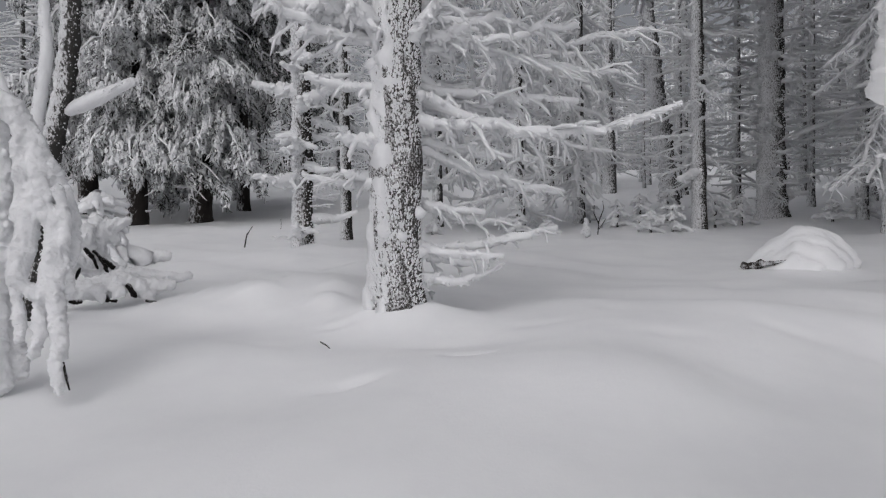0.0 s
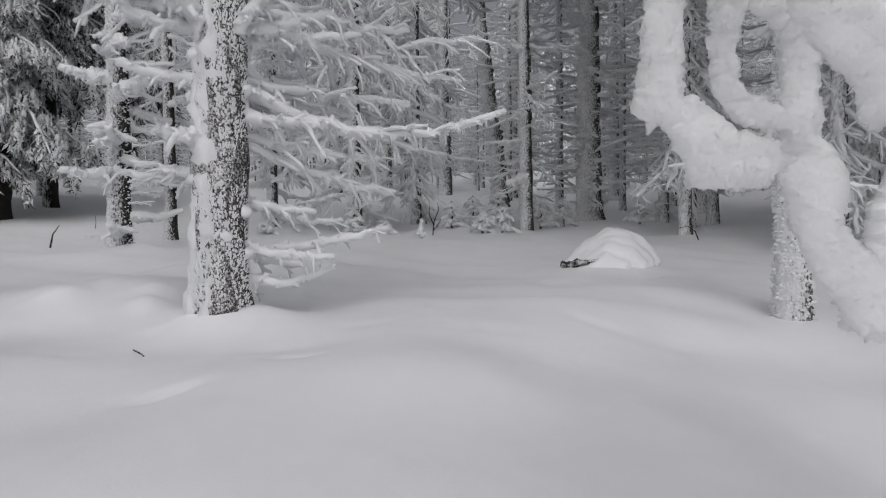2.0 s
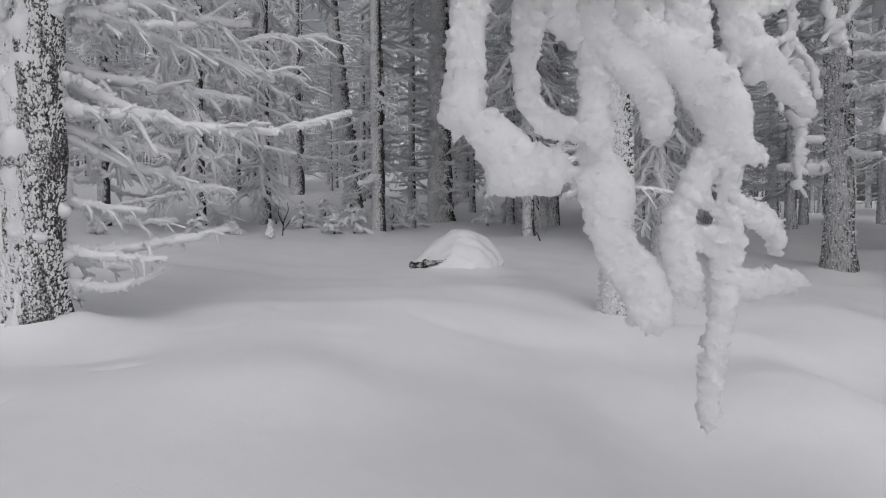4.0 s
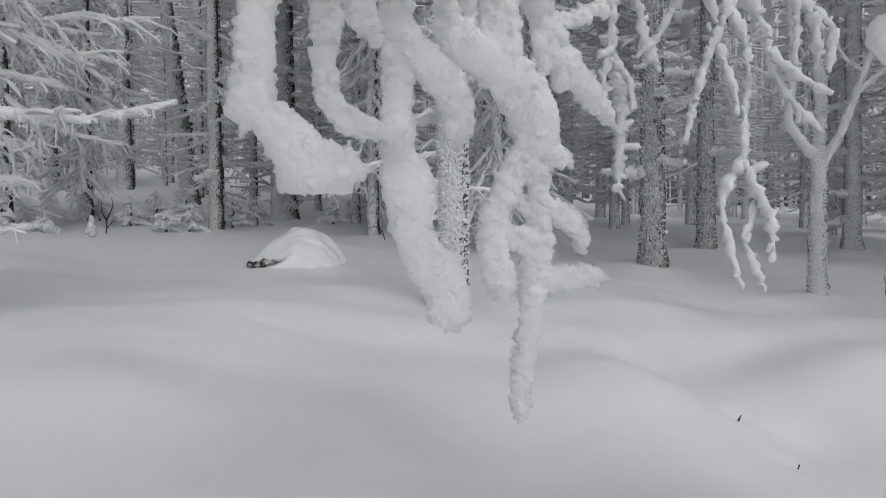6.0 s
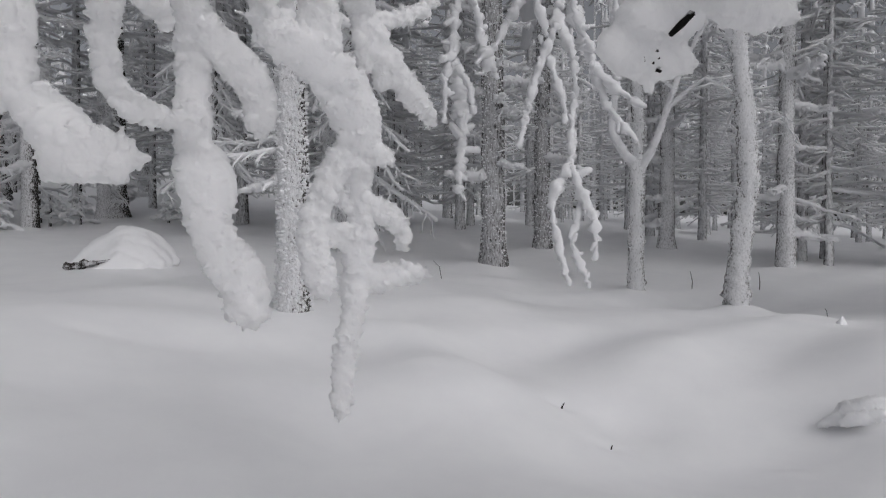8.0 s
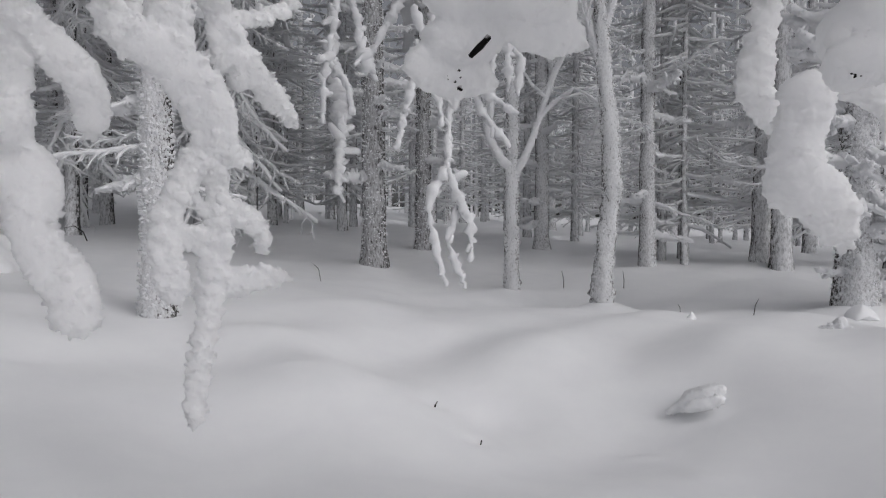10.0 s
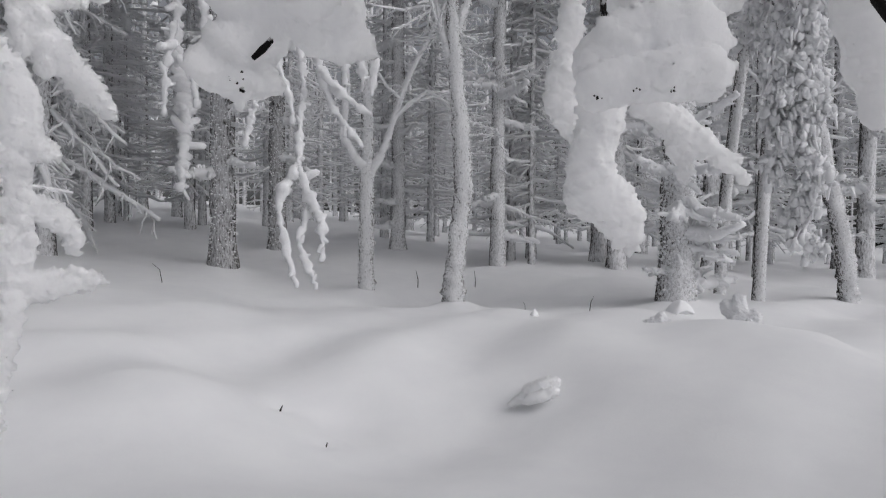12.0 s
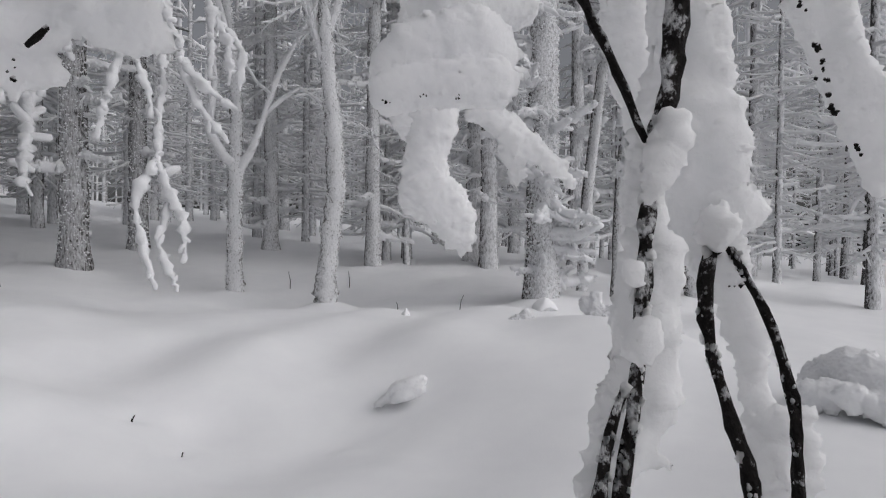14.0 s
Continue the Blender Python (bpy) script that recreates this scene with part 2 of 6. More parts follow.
for _ in range(46):  # drifted lumps between the trunks
    HUMPS.append((scatter.uniform(-4.6, -1.0), scatter.uniform(4.9, 9.5), scatter.uniform(0.02, 0.075), scatter.uniform(0.12, 0.34)))
for _ in range(40):
    az, far = scatter.uniform(-0.1, 1.8), scatter.uniform(5.5, 12)
    HUMPS.append((far * math.sin(az), far * math.cos(az), scatter.uniform(0.015, 0.05), scatter.uniform(0.12, 0.4)))
for _ in range(150):  # where rime has dropped from the branches
    az, far = scatter.uniform(-0.6, 1.9), scatter.uniform(3.2, 12)
    DENTS.append((far * math.sin(az), far * math.cos(az), scatter.uniform(-0.02, 0.022), scatter.uniform(0.04, 0.10), scatter.uniform(0, 3)))
HUMPS = [(x, y, h * 1.2 if math.hypot(x, y) < 6 else h, s) for x, y, h, s in HUMPS]
TREE_FEET = []
wave = np.random.default_rng(5)
WAVES = [(a, wave.uniform(0, 2 * np.pi), wave.uniform(0, 2 * np.pi), f) for a, f in [(0.012, 0.9), (0.012, 1.3), (0.012, 2.1), (0.010, 2.9), (0.008, 4.7), (0.006, 6.3)] for _ in range(3)]


def ground(x, y):
    x, y = np.asarray(x, float), np.asarray(y, float)
    r = np.hypot(x, y)
    far = 50.0
    yy, xx = far * np.tanh(y / far), far * np.tanh(x / far)
    z = 0.58 + 0.07 * yy + 0.05 * (np.sqrt((xx - 8) ** 2 + 9) + (xx - 8)) / 2
    z = z - 0.05 * np.logaddexp(0, (x - 14) / 2) * 2  # level again beyond the near trees
    ahead = 1 / (1 + np.exp((np.arctan2(x, y) - 0.62) / 0.10))
    z = z + 0.08 * np.logaddexp(0, (np.minimum(r, 45) - 17) / 1.5) * 1.5 * ahead  # the wood climbs a bank
    z = z + 0.05 * np.logaddexp(0, (np.minimum(r, 160) - 38) / 3) * 3  # hillsides all round, far off
    for cx, cy, h, s in MOUNDS + HUMPS:
        z = z + h * np.exp(-((x - cx) ** 2 + (y - cy) ** 2) / (2 * s * s))
    for cx, cy, h, s in TREE_FEET:
        z = z + h * np.exp(-((x - cx) ** 2 + (y - cy) ** 2) / (2 * s * s))
    for cx, cy, h, s, turn in DENTS:
        u, v = (x - cx) * np.cos(turn) + (y - cy) * np.sin(turn), -(x - cx) * np.sin(turn) + (y - cy) * np.cos(turn)
        z = z - h * np.exp(-(u * u / (2 * (1.4 * s) ** 2) + v * v / (2 * (0.8 * s) ** 2)))
    for a, turn, shift, f in WAVES:
        z = z + a * np.sin(f * (x * np.cos(turn) + y * np.sin(turn)) + shift) * np.minimum(1, r / 3)
    return z


def place(x, y, dz=0.0):
    return (x, y, float(ground(x, y)) + dz)


# standing trees: x, y, radius at the base
BIG = (-1.08, 4.33, 0.165)
MID = [("L", -3.48, 9.38, 0.15), ("L2", -3.44, 11.5, 0.10), ("B", 2.94, 4.68, 0.125), ("C", 8.02, 7.04, 0.20), ("C2", 10.62, 8.05, 0.17), ("F", 8.52, 0.53, 0.205),
       ("T4", 3.01, 13.5, 0.14), ("R", -0.45, 13.3, 0.13), ("S", 0.9, 15.6, 0.13), ("U", -2.3, 15.0, 0.12), ("V", 6.7, 9.2, 0.13), ("W", 5.6, 11.8, 0.12), ("T5", 5.31, 16.3, 0.33), ("G", 11.56, 3.86, 0.14), ("M", 12.73, 6.53, 0.16), ("N", 12.94, 2.29, 0.17), ("O", 12.54, 1.91, 0.17), ("P", 13.56, 0.34, 0.15), ("Q", 14.6, -2.29, 0.16)]
THIN = [(2.79, 26.61, 0.26), (4.94, 17.68, 0.11), (5.25, 24.99, 0.16), (7.27, 19.11, 0.11), (15.24, 6.92, 0.10), (12.82, 4.02, 0.09), (13.63, 3.83, 0.11), (12.28, 3.43, 0.065), (14.95, 0.10, 0.11), (13.81, -0.44, 0.075),
        (15.13, -3.68, 0.08), (17.53, -5.08, 0.085), (22.27, -7.21, 0.16), (11.77, -4.28, 0.095), (-9.2, 30.5, 0.18), (-6.4, 29.0, 0.16), (10.0, 12.6, 0.12), (7.6, 14.5, 0.14), (9.1, 17.8, 0.16), (11.4, 13.6, 0.12), (12.9, 15.2, 0.14), (13.8, 13.0, 0.11), (16.2, 16.4, 0.16), (14.2, 18.4, 0.14), (18.5, 20.5, 0.17), (10.6, 16.2, 0.11)]
DARK = [(-10.2, 16.0, 0.30), (-8.75, 16.5, 0.31), (-13.6, 19.2, 0.30), (-5.9, 19.5, 0.30)]
for _, tx, ty, tr in [("A", *BIG)] + MID:
    TREE_FEET.append((tx, ty, 0.07, 0.30))
TREE_FEET += [(-1.08, 4.33, 0.05, 0.22), (8.35, 4.70, 0.11, 0.26), (7.85, 3.12, 0.16, 0.26), (8.02, 7.04, 0.08, 0.35), (10.47, -1.5, 0.06, 0.25)]


def make_ground():
    ahead = np.radians(np.concatenate([np.arange(-45, 112, 0.5), np.arange(112, 315, 4.0)]))
    radii = [0.3]
    while radii[-1] < 420:
        radii.append(radii[-1] + (0.026 if 1.6 < radii[-1] < 5.2 else max(0.05, radii[-1] * 0.035)))
    radii = np.array(radii)
    na, nr = len(ahead), len(radii)
    x, y = radii[:, None] * np.sin(ahead), radii[:, None] * np.cos(ahead)
    v = np.stack([x, y, ground(x, y)], -1).reshape(-1, 3)
    v = np.vstack([v, [[0, 0, float(ground(0, 0))]]])
    i, k = np.meshgrid(np.arange(nr - 1), np.arange(na), indexing="ij")
    j = (k + 1) % na
    f = np.stack([i * na + k, (i + 1) * na + k, (i + 1) * na + j, i * na + j], -1).reshape(-1, 4).tolist()
    f += [(nr * na, a, (a + 1) % na) for a in range(na)]
    m = bpy.data.meshes.new("ground")
    m.from_pydata(v.tolist(), [], f)
    m.materials.append(SNOW)
    m.polygons.foreach_set("use_smooth", [True] * len(m.polygons))
    m.update()
    tagged(new("ground", m), "deep untouched powder snow on a gently rising forest floor", "snow", kind="structure")


make_ground()

# ---------------------------------------------------------------- trees


def trunk_mesh(rng, r, height, line=None, sides=14, mat=BARK, rough=0.05, step=0.22):
    """A tapered trunk; line: plan offsets by height that it follows."""
    zs = np.concatenate([np.arange(-0.25, min(6.0, height), step), np.arange(6.0, height, 1.2)]) if height > 6 else np.arange(-0.25, height, step)
    if line is None:
        drift = rng.standard_normal(2) * 0.006
        xy = np.stack([drift[0] * zs + 0.012 * np.sin(zs * 0.9 + rng.random() * 6), drift[1] * zs + 0.012 * np.sin(zs * 0.7 + rng.random() * 6)], 1)
    else:
        line = np.asarray(line, float)
        xy = np.stack([np.interp(zs, line[:, 2], line[:, 0]), np.interp(zs, line[:, 2], line[:, 1])], 1)
    rad = r * (1 - 0.72 * np.clip(zs / height, 0, 1)) * (1 + 0.28 * np.exp(-np.clip(zs + 0.1, 0, 9) / 0.16))
    g = Geo()
    g.tube(np.column_stack([xy, zs]), rad, sides, rng, rough)
    return g.mesh("trunk", mat), zs, xy, rad


def top_boughs(g, rng, low, high, reach, boughs, tassels):
    """The live top of a spruce: drooping boughs under snow."""
    for i in range(boughs):
        s = (i + rng.random()) / boughs
        z, turn = low + (high - low) * s, i * 2.4 + rng.random()
        out = reach * (1 - s) ** 0.8 * rng.uniform(0.7, 1.15) + 0.15
        way = np.array([np.cos(turn), np.sin(turn), 0])
        tip = way * out + np.array([0, 0, z - 0.45 * out])
        axis = bend((0, 0, z), tip, -0.10, 5, rng)
        g.tube(axis, np.array([0.04, 0.06, 0.07, 0.055, 0.025]) * (out + 0.3), 5, rng, 0.2)
        for _ in range(tassels):
            k = rng.integers(0, 4)
            p = axis[k] + (axis[k + 1] - axis[k]) * rng.random()
            side = np.array([-way[1], way[0], 0]) * rng.normal() * 0.28 * out
            q = p + side + np.array([0, 0, -0.3]) * rng.uniform(0.4, 1.3) + way * 0.1
            g.tube([p, (p + q) / 2 + np.array([0, 0, 0.05]), q], [0.035, 0.05, 0.02], 3, rng, 0.25)
    g.tube([(0, 0, low), (0, 0, high + 0.5)], [0.12, 0.02], 5, rng, 0.1)


def crown_mesh(rng, low, high, reach, boughs, mat=NEEDLE_HAZED):
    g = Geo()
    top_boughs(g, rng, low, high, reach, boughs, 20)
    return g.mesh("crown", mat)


rng = np.random.default_rng(11)
CROWNS = [crown_mesh(rng, 6.4, 14.5, 1.9, 38), crown_mesh(rng, 6.8, 13.2, 1.7, 34), crown_mesh(rng, 6.2, 15.5, 2.0, 40)]

# a stock of rimed branches along +x, one metre long, to be shared by the trees
BRANCHES, STUBS = [], []
for k in range(9):
    g = Geo()
    limb(g, rng, (-0.04, 0, 0), (1, rng.uniform(-0.1, 0.1), rng.uniform(-0.15, 0.12)), 0.034, 0.018, rng.uniform(-0.05, 0.12), 13, 0.36, 0.55, 9, 6, 4, 5, 0.52, 1, 42)
    BRANCHES.append(g.mesh("branch", RIME))
for k in range(5):
    g = Geo()
    limb(g, rng, (-0.06, 0, 0), (1, rng.uniform(-0.15, 0.15), rng.uniform(-0.1, 0.2)), 0.10, 0.05, rng.uniform(-0.05, 0.10), 3, 0.42, 0.2, 8, 7, 4, 6, 0.6, 0, 40)
    STUBS.append(g.mesh("branch", RIME))


def set_branch(tree, stock, rng, zs, xy, rad, z, turn, length, tilt=0.0, thick=1.0):
    at = np.array([np.interp(z, zs, xy[:, 0]), np.interp(z, zs, xy[:, 1]), z])
    m = Matrix.Translation(at + np.array([np.cos(turn), np.sin(turn), 0]) * np.interp(z, zs, rad) * 0.6)
    m = m @ Matrix.Rotation(turn, 4, "Z") @ Matrix.Rotation(-tilt, 4, "Y") @ Matrix.Rotation(rng.uniform(-0.4, 0.4), 4, "X") @ Matrix.Diagonal((length, length * thick, length * thick, 1))
    part("branch", stock[rng.integers(len(stock))], tree, at=m)


def standing_tree(label, x, y, r, seed, height=14.5, line=None, mat=BARK, branches=26, zlow=0.6, zhigh=6.0, length=(0.5, 1.3), stubs=0.4, crown=True, sides=14, droop=(-0.35, 0.2), broad=1.0):
    rng = np.random.default_rng(seed)
    tree = thing("spruce_tree", label, "tree", place(x, y), "trees of the forest")
    mesh, zs, xy, rad = trunk_mesh(rng, r, height, line, sides, mat)
    part("trunk", mesh, tree)
    for i in range(branches):
        z = zlow + (zhigh - zlow) * (i + rng.random()) / branches
        turn = rng.uniform(0, 2 * np.pi)
        if rng.random() < stubs:
            set_branch(tree, STUBS, rng, zs, xy, rad, z, turn, rng.uniform(0.3, 0.75), rng.uniform(-0.3, 0.25), rng.uniform(1.0, 1.5))
        else:
            set_branch(tree, BRANCHES, rng, zs, xy, rad, z, turn, rng.uniform(*length), rng.uniform(*droop))
    if crown:
        part("crown", CROWNS[seed % 3], tree, at=Matrix.Diagonal((broad, broad, height / 15.0, 1)))
    return tree, zs, xy, rad


def rime_grains(tree, rng, zs, xy, rad, count, low, high, small, large):
    """Grains of rime that stand out from a trunk and roughen its outline."""
    g = Geo()
    for _ in range(count):
        z, turn = rng.uniform(low, high), rng.uniform(0, 2 * np.pi)
        size = rng.uniform(small, large)
        n = np.array([np.cos(turn), np.sin(turn), rng.normal() * 0.25])
        p = np.array([np.interp(z, zs, xy[:, 0]), np.interp(z, zs, xy[:, 1]), z]) + n * np.interp(z, zs, rad)
        g.tube([p - n * size, p + n * size * 1.3], [size * 1.1, size * 0.6], 4, rng, 0.25)
    tagged(part("rime_crust", g.mesh("rime_crust", RIME), tree, "white grains of rime on the bark"), kind="stuff")


# the large rimed spruce close by
def big_spruce():
    x, y, r = BIG
    rng = np.random.default_rng(3)
    tree, zs, xy, rad = standing_tree("large spruce trunk crusted with granular rime, bare lower branches white", x, y, r, 3, 15.5, None, BARK_EVEN, 0, sides=28)
    # right, ahead and height of start and end of each lower limb, and its thickness
    limbs = [(0.02, 0.10, 0.16, 0.02, 0.16), (0.14, 0.52, 0.20, 0.06, 0.20), (0.30, 0.36, 0.20, 0.12, 0.18), (0.28, 0.95, 0.46, 0.3, 0.22), (0.36, 0.50, 0.28, -0.1, 0.2),
             (0.62, 0.42, 0.56, 0.1, 0.18), (0.66, 0.62, 0.52, 0.35, 0.2), (1.05, 0.65, 0.95, 0.2, 0.2), (1.02, 1.05, 0.72, 0.45, 0.22), (1.16, 0.30, 1.12, -0.1, 0.3),
             (1.30, 0.60, 1.15, 0.3, 0.2), (1.32, 1.75, 1.28, 0.10, 0.26), (1.38, 1.15, 1.40, 0.5, 0.22), (1.50, 0.75, 1.30, 0.5, 0.2), (1.62, 0.70, 1.72, 0.0, 0.22),
             (1.70, 0.30, 1.72, -0.15, 0.3), (1.75, 1.60, 1.62, 0.6, 0.22), (1.85, 1.1, 1.85, 0.2, 0.22), (1.95, 1.9, 2.05, 0.9, 0.22), (2.05, 1.3, 2.25, -0.2, 0.22),
             (1.36, -0.40, 1.42, -0.1, 0.24), (1.02, -0.18, 1.03, -0.15, 0.34), (1.66, -0.85, 2.02, -0.3, 0.24), (1.60, -0.25, 2.15, -0.35, 0.36), (1.62, 0.22, 2.1, -0.4, 0.26),
             (0.85, -0.2, 0.82, 0.1, 0.26), (0.75, -0.5, 0.85, 0.4, 0.18), (1.8, -1.25, 2.12, -0.2, 0.5), (2.2, -1.2, 2.4, 0.2, 0.22), (2.3, 1.5, 2.3, 0.6, 0.22), (2.5, 1.7, 2.7, -0.2, 0.22), (2.6, -1.4, 2.5, 0.5, 0.2), (2.9, 1.5, 2.9, 0.8, 0.2), (3.1, -1.2, 3.2, -0.2, 0.2)]
    right, ahead = np.array([0.98, 0.197, 0]), np.array([-0.197, 0.98, 0])
    for z0, across, z1, deep, thick in limbs:
        g = Geo()
        way = right * across + ahead * deep
        start = way / np.linalg.norm(way) * r * 0.7 + np.array([0, 0, z0])
        end = way + right * np.sign(across) * r + np.array([0, 0, z1])
        length = np.linalg.norm(end - start)
        limb(g, rng, start, end, 0.15 * thick + 0.006, 0.075 * thick + 0.004, rng.uniform(0.0, 0.13), int(3 + 9 * length) if z0 > 0.6 else 4, 0.14 + 0.15 * length, 0.75, 14, 9, 5, 6, 0.52, 1, 80)
        part("branch", g.mesh("branch", RIME), tree)
    # grains of rime that stand out from the bark, thickest on the windward side
    g = Geo()
    wind = math.atan2(WIND[1], WIND[0])
    for _ in range(16000):
        z = rng.uniform(-0.05, 3.2)
        turn = wind + rng.normal() * 1.0 if rng.random() < 0.4 else rng.uniform(-4.2, 0.6)
        rr = np.interp(z, zs, rad) * 1.0
        far = abs((turn - wind + np.pi) % (2 * np.pi) - np.pi)
        size = rng.uniform(0.0028, 0.0066) * (1.35 - 0.18 * far)
        n = np.array([np.cos(turn), np.sin(turn), 0.1])
        p = np.array([np.interp(z, zs, xy[:, 0]), np.interp(z, zs, xy[:, 1]), z]) + n * rr
        g.tube([p - n * size * 0.5 - np.array([0, 0, size]), p + n * size + np.array([0, 0, size * rng.uniform(0.5, 2)])], [size * 1.1, size * 0.7], 4, rng, 0.25)
    lee = np.array([math.cos(wind), math.sin(wind), 0])
    for k in range(3):  # the smooth crust on the windward side
        z = np.arange(-0.1, 3.0, 0.07)
        turn = wind + (-0.75, 0.0, 0.7)[k]
        n = np.array([math.cos(turn), math.sin(turn), 0])
        line = np.column_stack([np.interp(z, zs, xy[:, 0]), np.interp(z, zs, xy[:, 1]), z]) + n * (np.interp(z, zs, rad) - 0.058)[:, None]
        line += rng.standard_normal(line.shape) * 0.009
        g.tube(line, 0.050 + 0.018 * rng.random(len(z)), 14, rng, 0.24)
    for z, turn, size in [(0.42, -1.9, 0.05), (0.40, -1.2, 0.04), (0.75, -2.6, 0.05), (1.02, -2.8, 0.06), (1.25, -2.7, 0.045), (0.55, -0.4, 0.05), (0.3, -0.2, 0.045), (1.3, -0.3, 0.05), (0.2, -2.9, 0.05), (1.5, -2.5, 0.05)]:
        p = np.array([np.cos(turn) * r, np.sin(turn) * r, z])
        g.lump(p, (size, size, size * 0.8), rng, 0.12)
    tagged(part("rime_crust", g.mesh("rime_crust", RIME), tree, "white grains of rime on the bark"), kind="stuff")


big_spruce()

MID_LOOK = {  # bark, branches, from, to, lengths, share of stubs, slope of the branches
    "L": (BARK, 46, 0.1, 5.5, (0.3, 0.75), 0.85, (-0.35, 0.2)), "L2": (BARK, 40, 0.9, 6, (0.6, 1.3), 0.3, (-0.35, 0.2)), "B": (BARK_WHITE, 22, 0.9, 4.5, (0.4, 0.9), 0.4, (-0.35, 0.2)),
    "C": (BARK_GREY, 36, 1.3, 6, (0.4, 0.9), 0.7, (-0.35, 0.2)), "C2": (BARK_GREY, 30, 1.2, 6, (0.5, 1.0), 0.6, (-0.35, 0.2)), "F": (BARK, 64, 0.15, 5, (0.5, 0.9), 0.97, (-0.4, 0.15)),
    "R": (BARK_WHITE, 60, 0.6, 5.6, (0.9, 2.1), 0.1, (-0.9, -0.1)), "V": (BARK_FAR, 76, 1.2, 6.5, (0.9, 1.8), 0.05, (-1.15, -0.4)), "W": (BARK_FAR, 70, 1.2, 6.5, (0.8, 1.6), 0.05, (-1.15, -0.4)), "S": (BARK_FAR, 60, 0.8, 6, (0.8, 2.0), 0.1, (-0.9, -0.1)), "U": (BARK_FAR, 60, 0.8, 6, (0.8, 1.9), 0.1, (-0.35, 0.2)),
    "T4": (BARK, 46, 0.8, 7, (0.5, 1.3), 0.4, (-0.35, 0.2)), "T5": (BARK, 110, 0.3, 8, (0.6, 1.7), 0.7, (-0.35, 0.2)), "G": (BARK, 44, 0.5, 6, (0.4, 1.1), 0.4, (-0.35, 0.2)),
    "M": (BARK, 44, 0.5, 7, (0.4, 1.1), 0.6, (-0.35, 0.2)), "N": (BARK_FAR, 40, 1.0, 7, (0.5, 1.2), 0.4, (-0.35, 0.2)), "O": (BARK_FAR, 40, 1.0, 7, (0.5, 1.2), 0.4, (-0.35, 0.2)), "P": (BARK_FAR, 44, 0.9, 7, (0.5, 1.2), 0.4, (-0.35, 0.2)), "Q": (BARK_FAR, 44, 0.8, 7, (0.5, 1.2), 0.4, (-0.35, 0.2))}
MID_LABEL = {"L": "spruce with dark bark and snow knobs along its trunk", "L2": "slim dark spruce trunk with white bare twigs", "B": "slightly leaning trunk plastered with white rime", "C": "grey spruce trunk with dark foot in snow", "C2": "grey frosted spruce trunk with short snowy stubs",
             "F": "stout rimed trunk with thick snow-laden branch stubs", "T5": "stout spruce, white windward side, many snowy stubs"}
KNOWN = {}
for k, (key, x, y, r) in enumerate(MID):
    mat, n, zl, zh, ln, st, hang = MID_LOOK[key]
    line = [(0, 0, -0.3), (-0.03, -0.03, 1.7), (-0.08, -0.08, 6), (-0.1, -0.1, 15)] if key == "B" else None
    tree, zs, xy, rad = standing_tree(MID_LABEL.get(key, "frosted forest spruce with bare snow-covered branches"), x, y, r, 40 + k, 14 + (k % 4), line, mat, n, zl, zh, ln, st, True, 16, hang, 2.0 if key in ("B", "C", "C2", "V", "W") else 1.0)
    KNOWN[key] = tree
    if key in ("L", "B", "C", "C2", "F", "T5"):
        rime_grains(tree, np.random.default_rng(300 + k), zs, xy, rad, 2600 if key in ("B", "F") else 1800, 0.0, 4.5, 0.007, 0.016)


# bare crooked trees
def crooked(name, label, x, y, r, lines, seed, mat, grain=0.012, extra=0):
    """lines: the stem, then its forks, as offsets from the foot with a radius."""
    rng = np.random.default_rng(seed)
    tree = thing(name, label, "tree", place(x, y), "trees of the forest")
    for i, line in enumerate(lines):
        line = np.asarray(line, float)
        n = max(4, int(10 * np.linalg.norm(line[-1, :3] - line[0, :3])))
        s, t = np.linspace(0, 1, len(line)), np.linspace(0, 1, n)
        pts = np.stack([np.interp(t, s, line[:, c]) for c in range(4)], 1)
        for _ in range(2):
            pts[1:-1] = (pts[:-2] + 2 * pts[1:-1] + pts[2:]) / 4
        g = Geo()
        g.tube(pts[:, :3], pts[:, 3], 14 if i == 0 else 9, rng, 0.11)
        part("trunk" if i == 0 else "branch", g.mesh("trunk" if i == 0 else "branch", mat if i == 0 else RIME), tree)
        if i < 3:
            rime_grains(tree, rng, pts[:, 2], pts[:, :2], pts[:, 3], 1600 if i == 0 else 500, pts[0, 2], min(4.5, pts[-1, 2]), 0.4 * grain, grain)
        for _ in range(extra if i else extra // 2):
            p = pts[rng.integers(n // 2, n)]
            g = Geo()
            way = rng.standard_normal(3) * (1, 1, 0.5)
            limb(g, rng, p[:3], p[:3] + way / np.linalg.norm(way) * rng.uniform(0.4, 1.0), 0.022, 0.012, 0.05, 7, 0.3, 0.5, 7, 6, 4, 5, 0.65, 1)
            part("branch", g.mesh("branch", RIME), tree)
    return tree


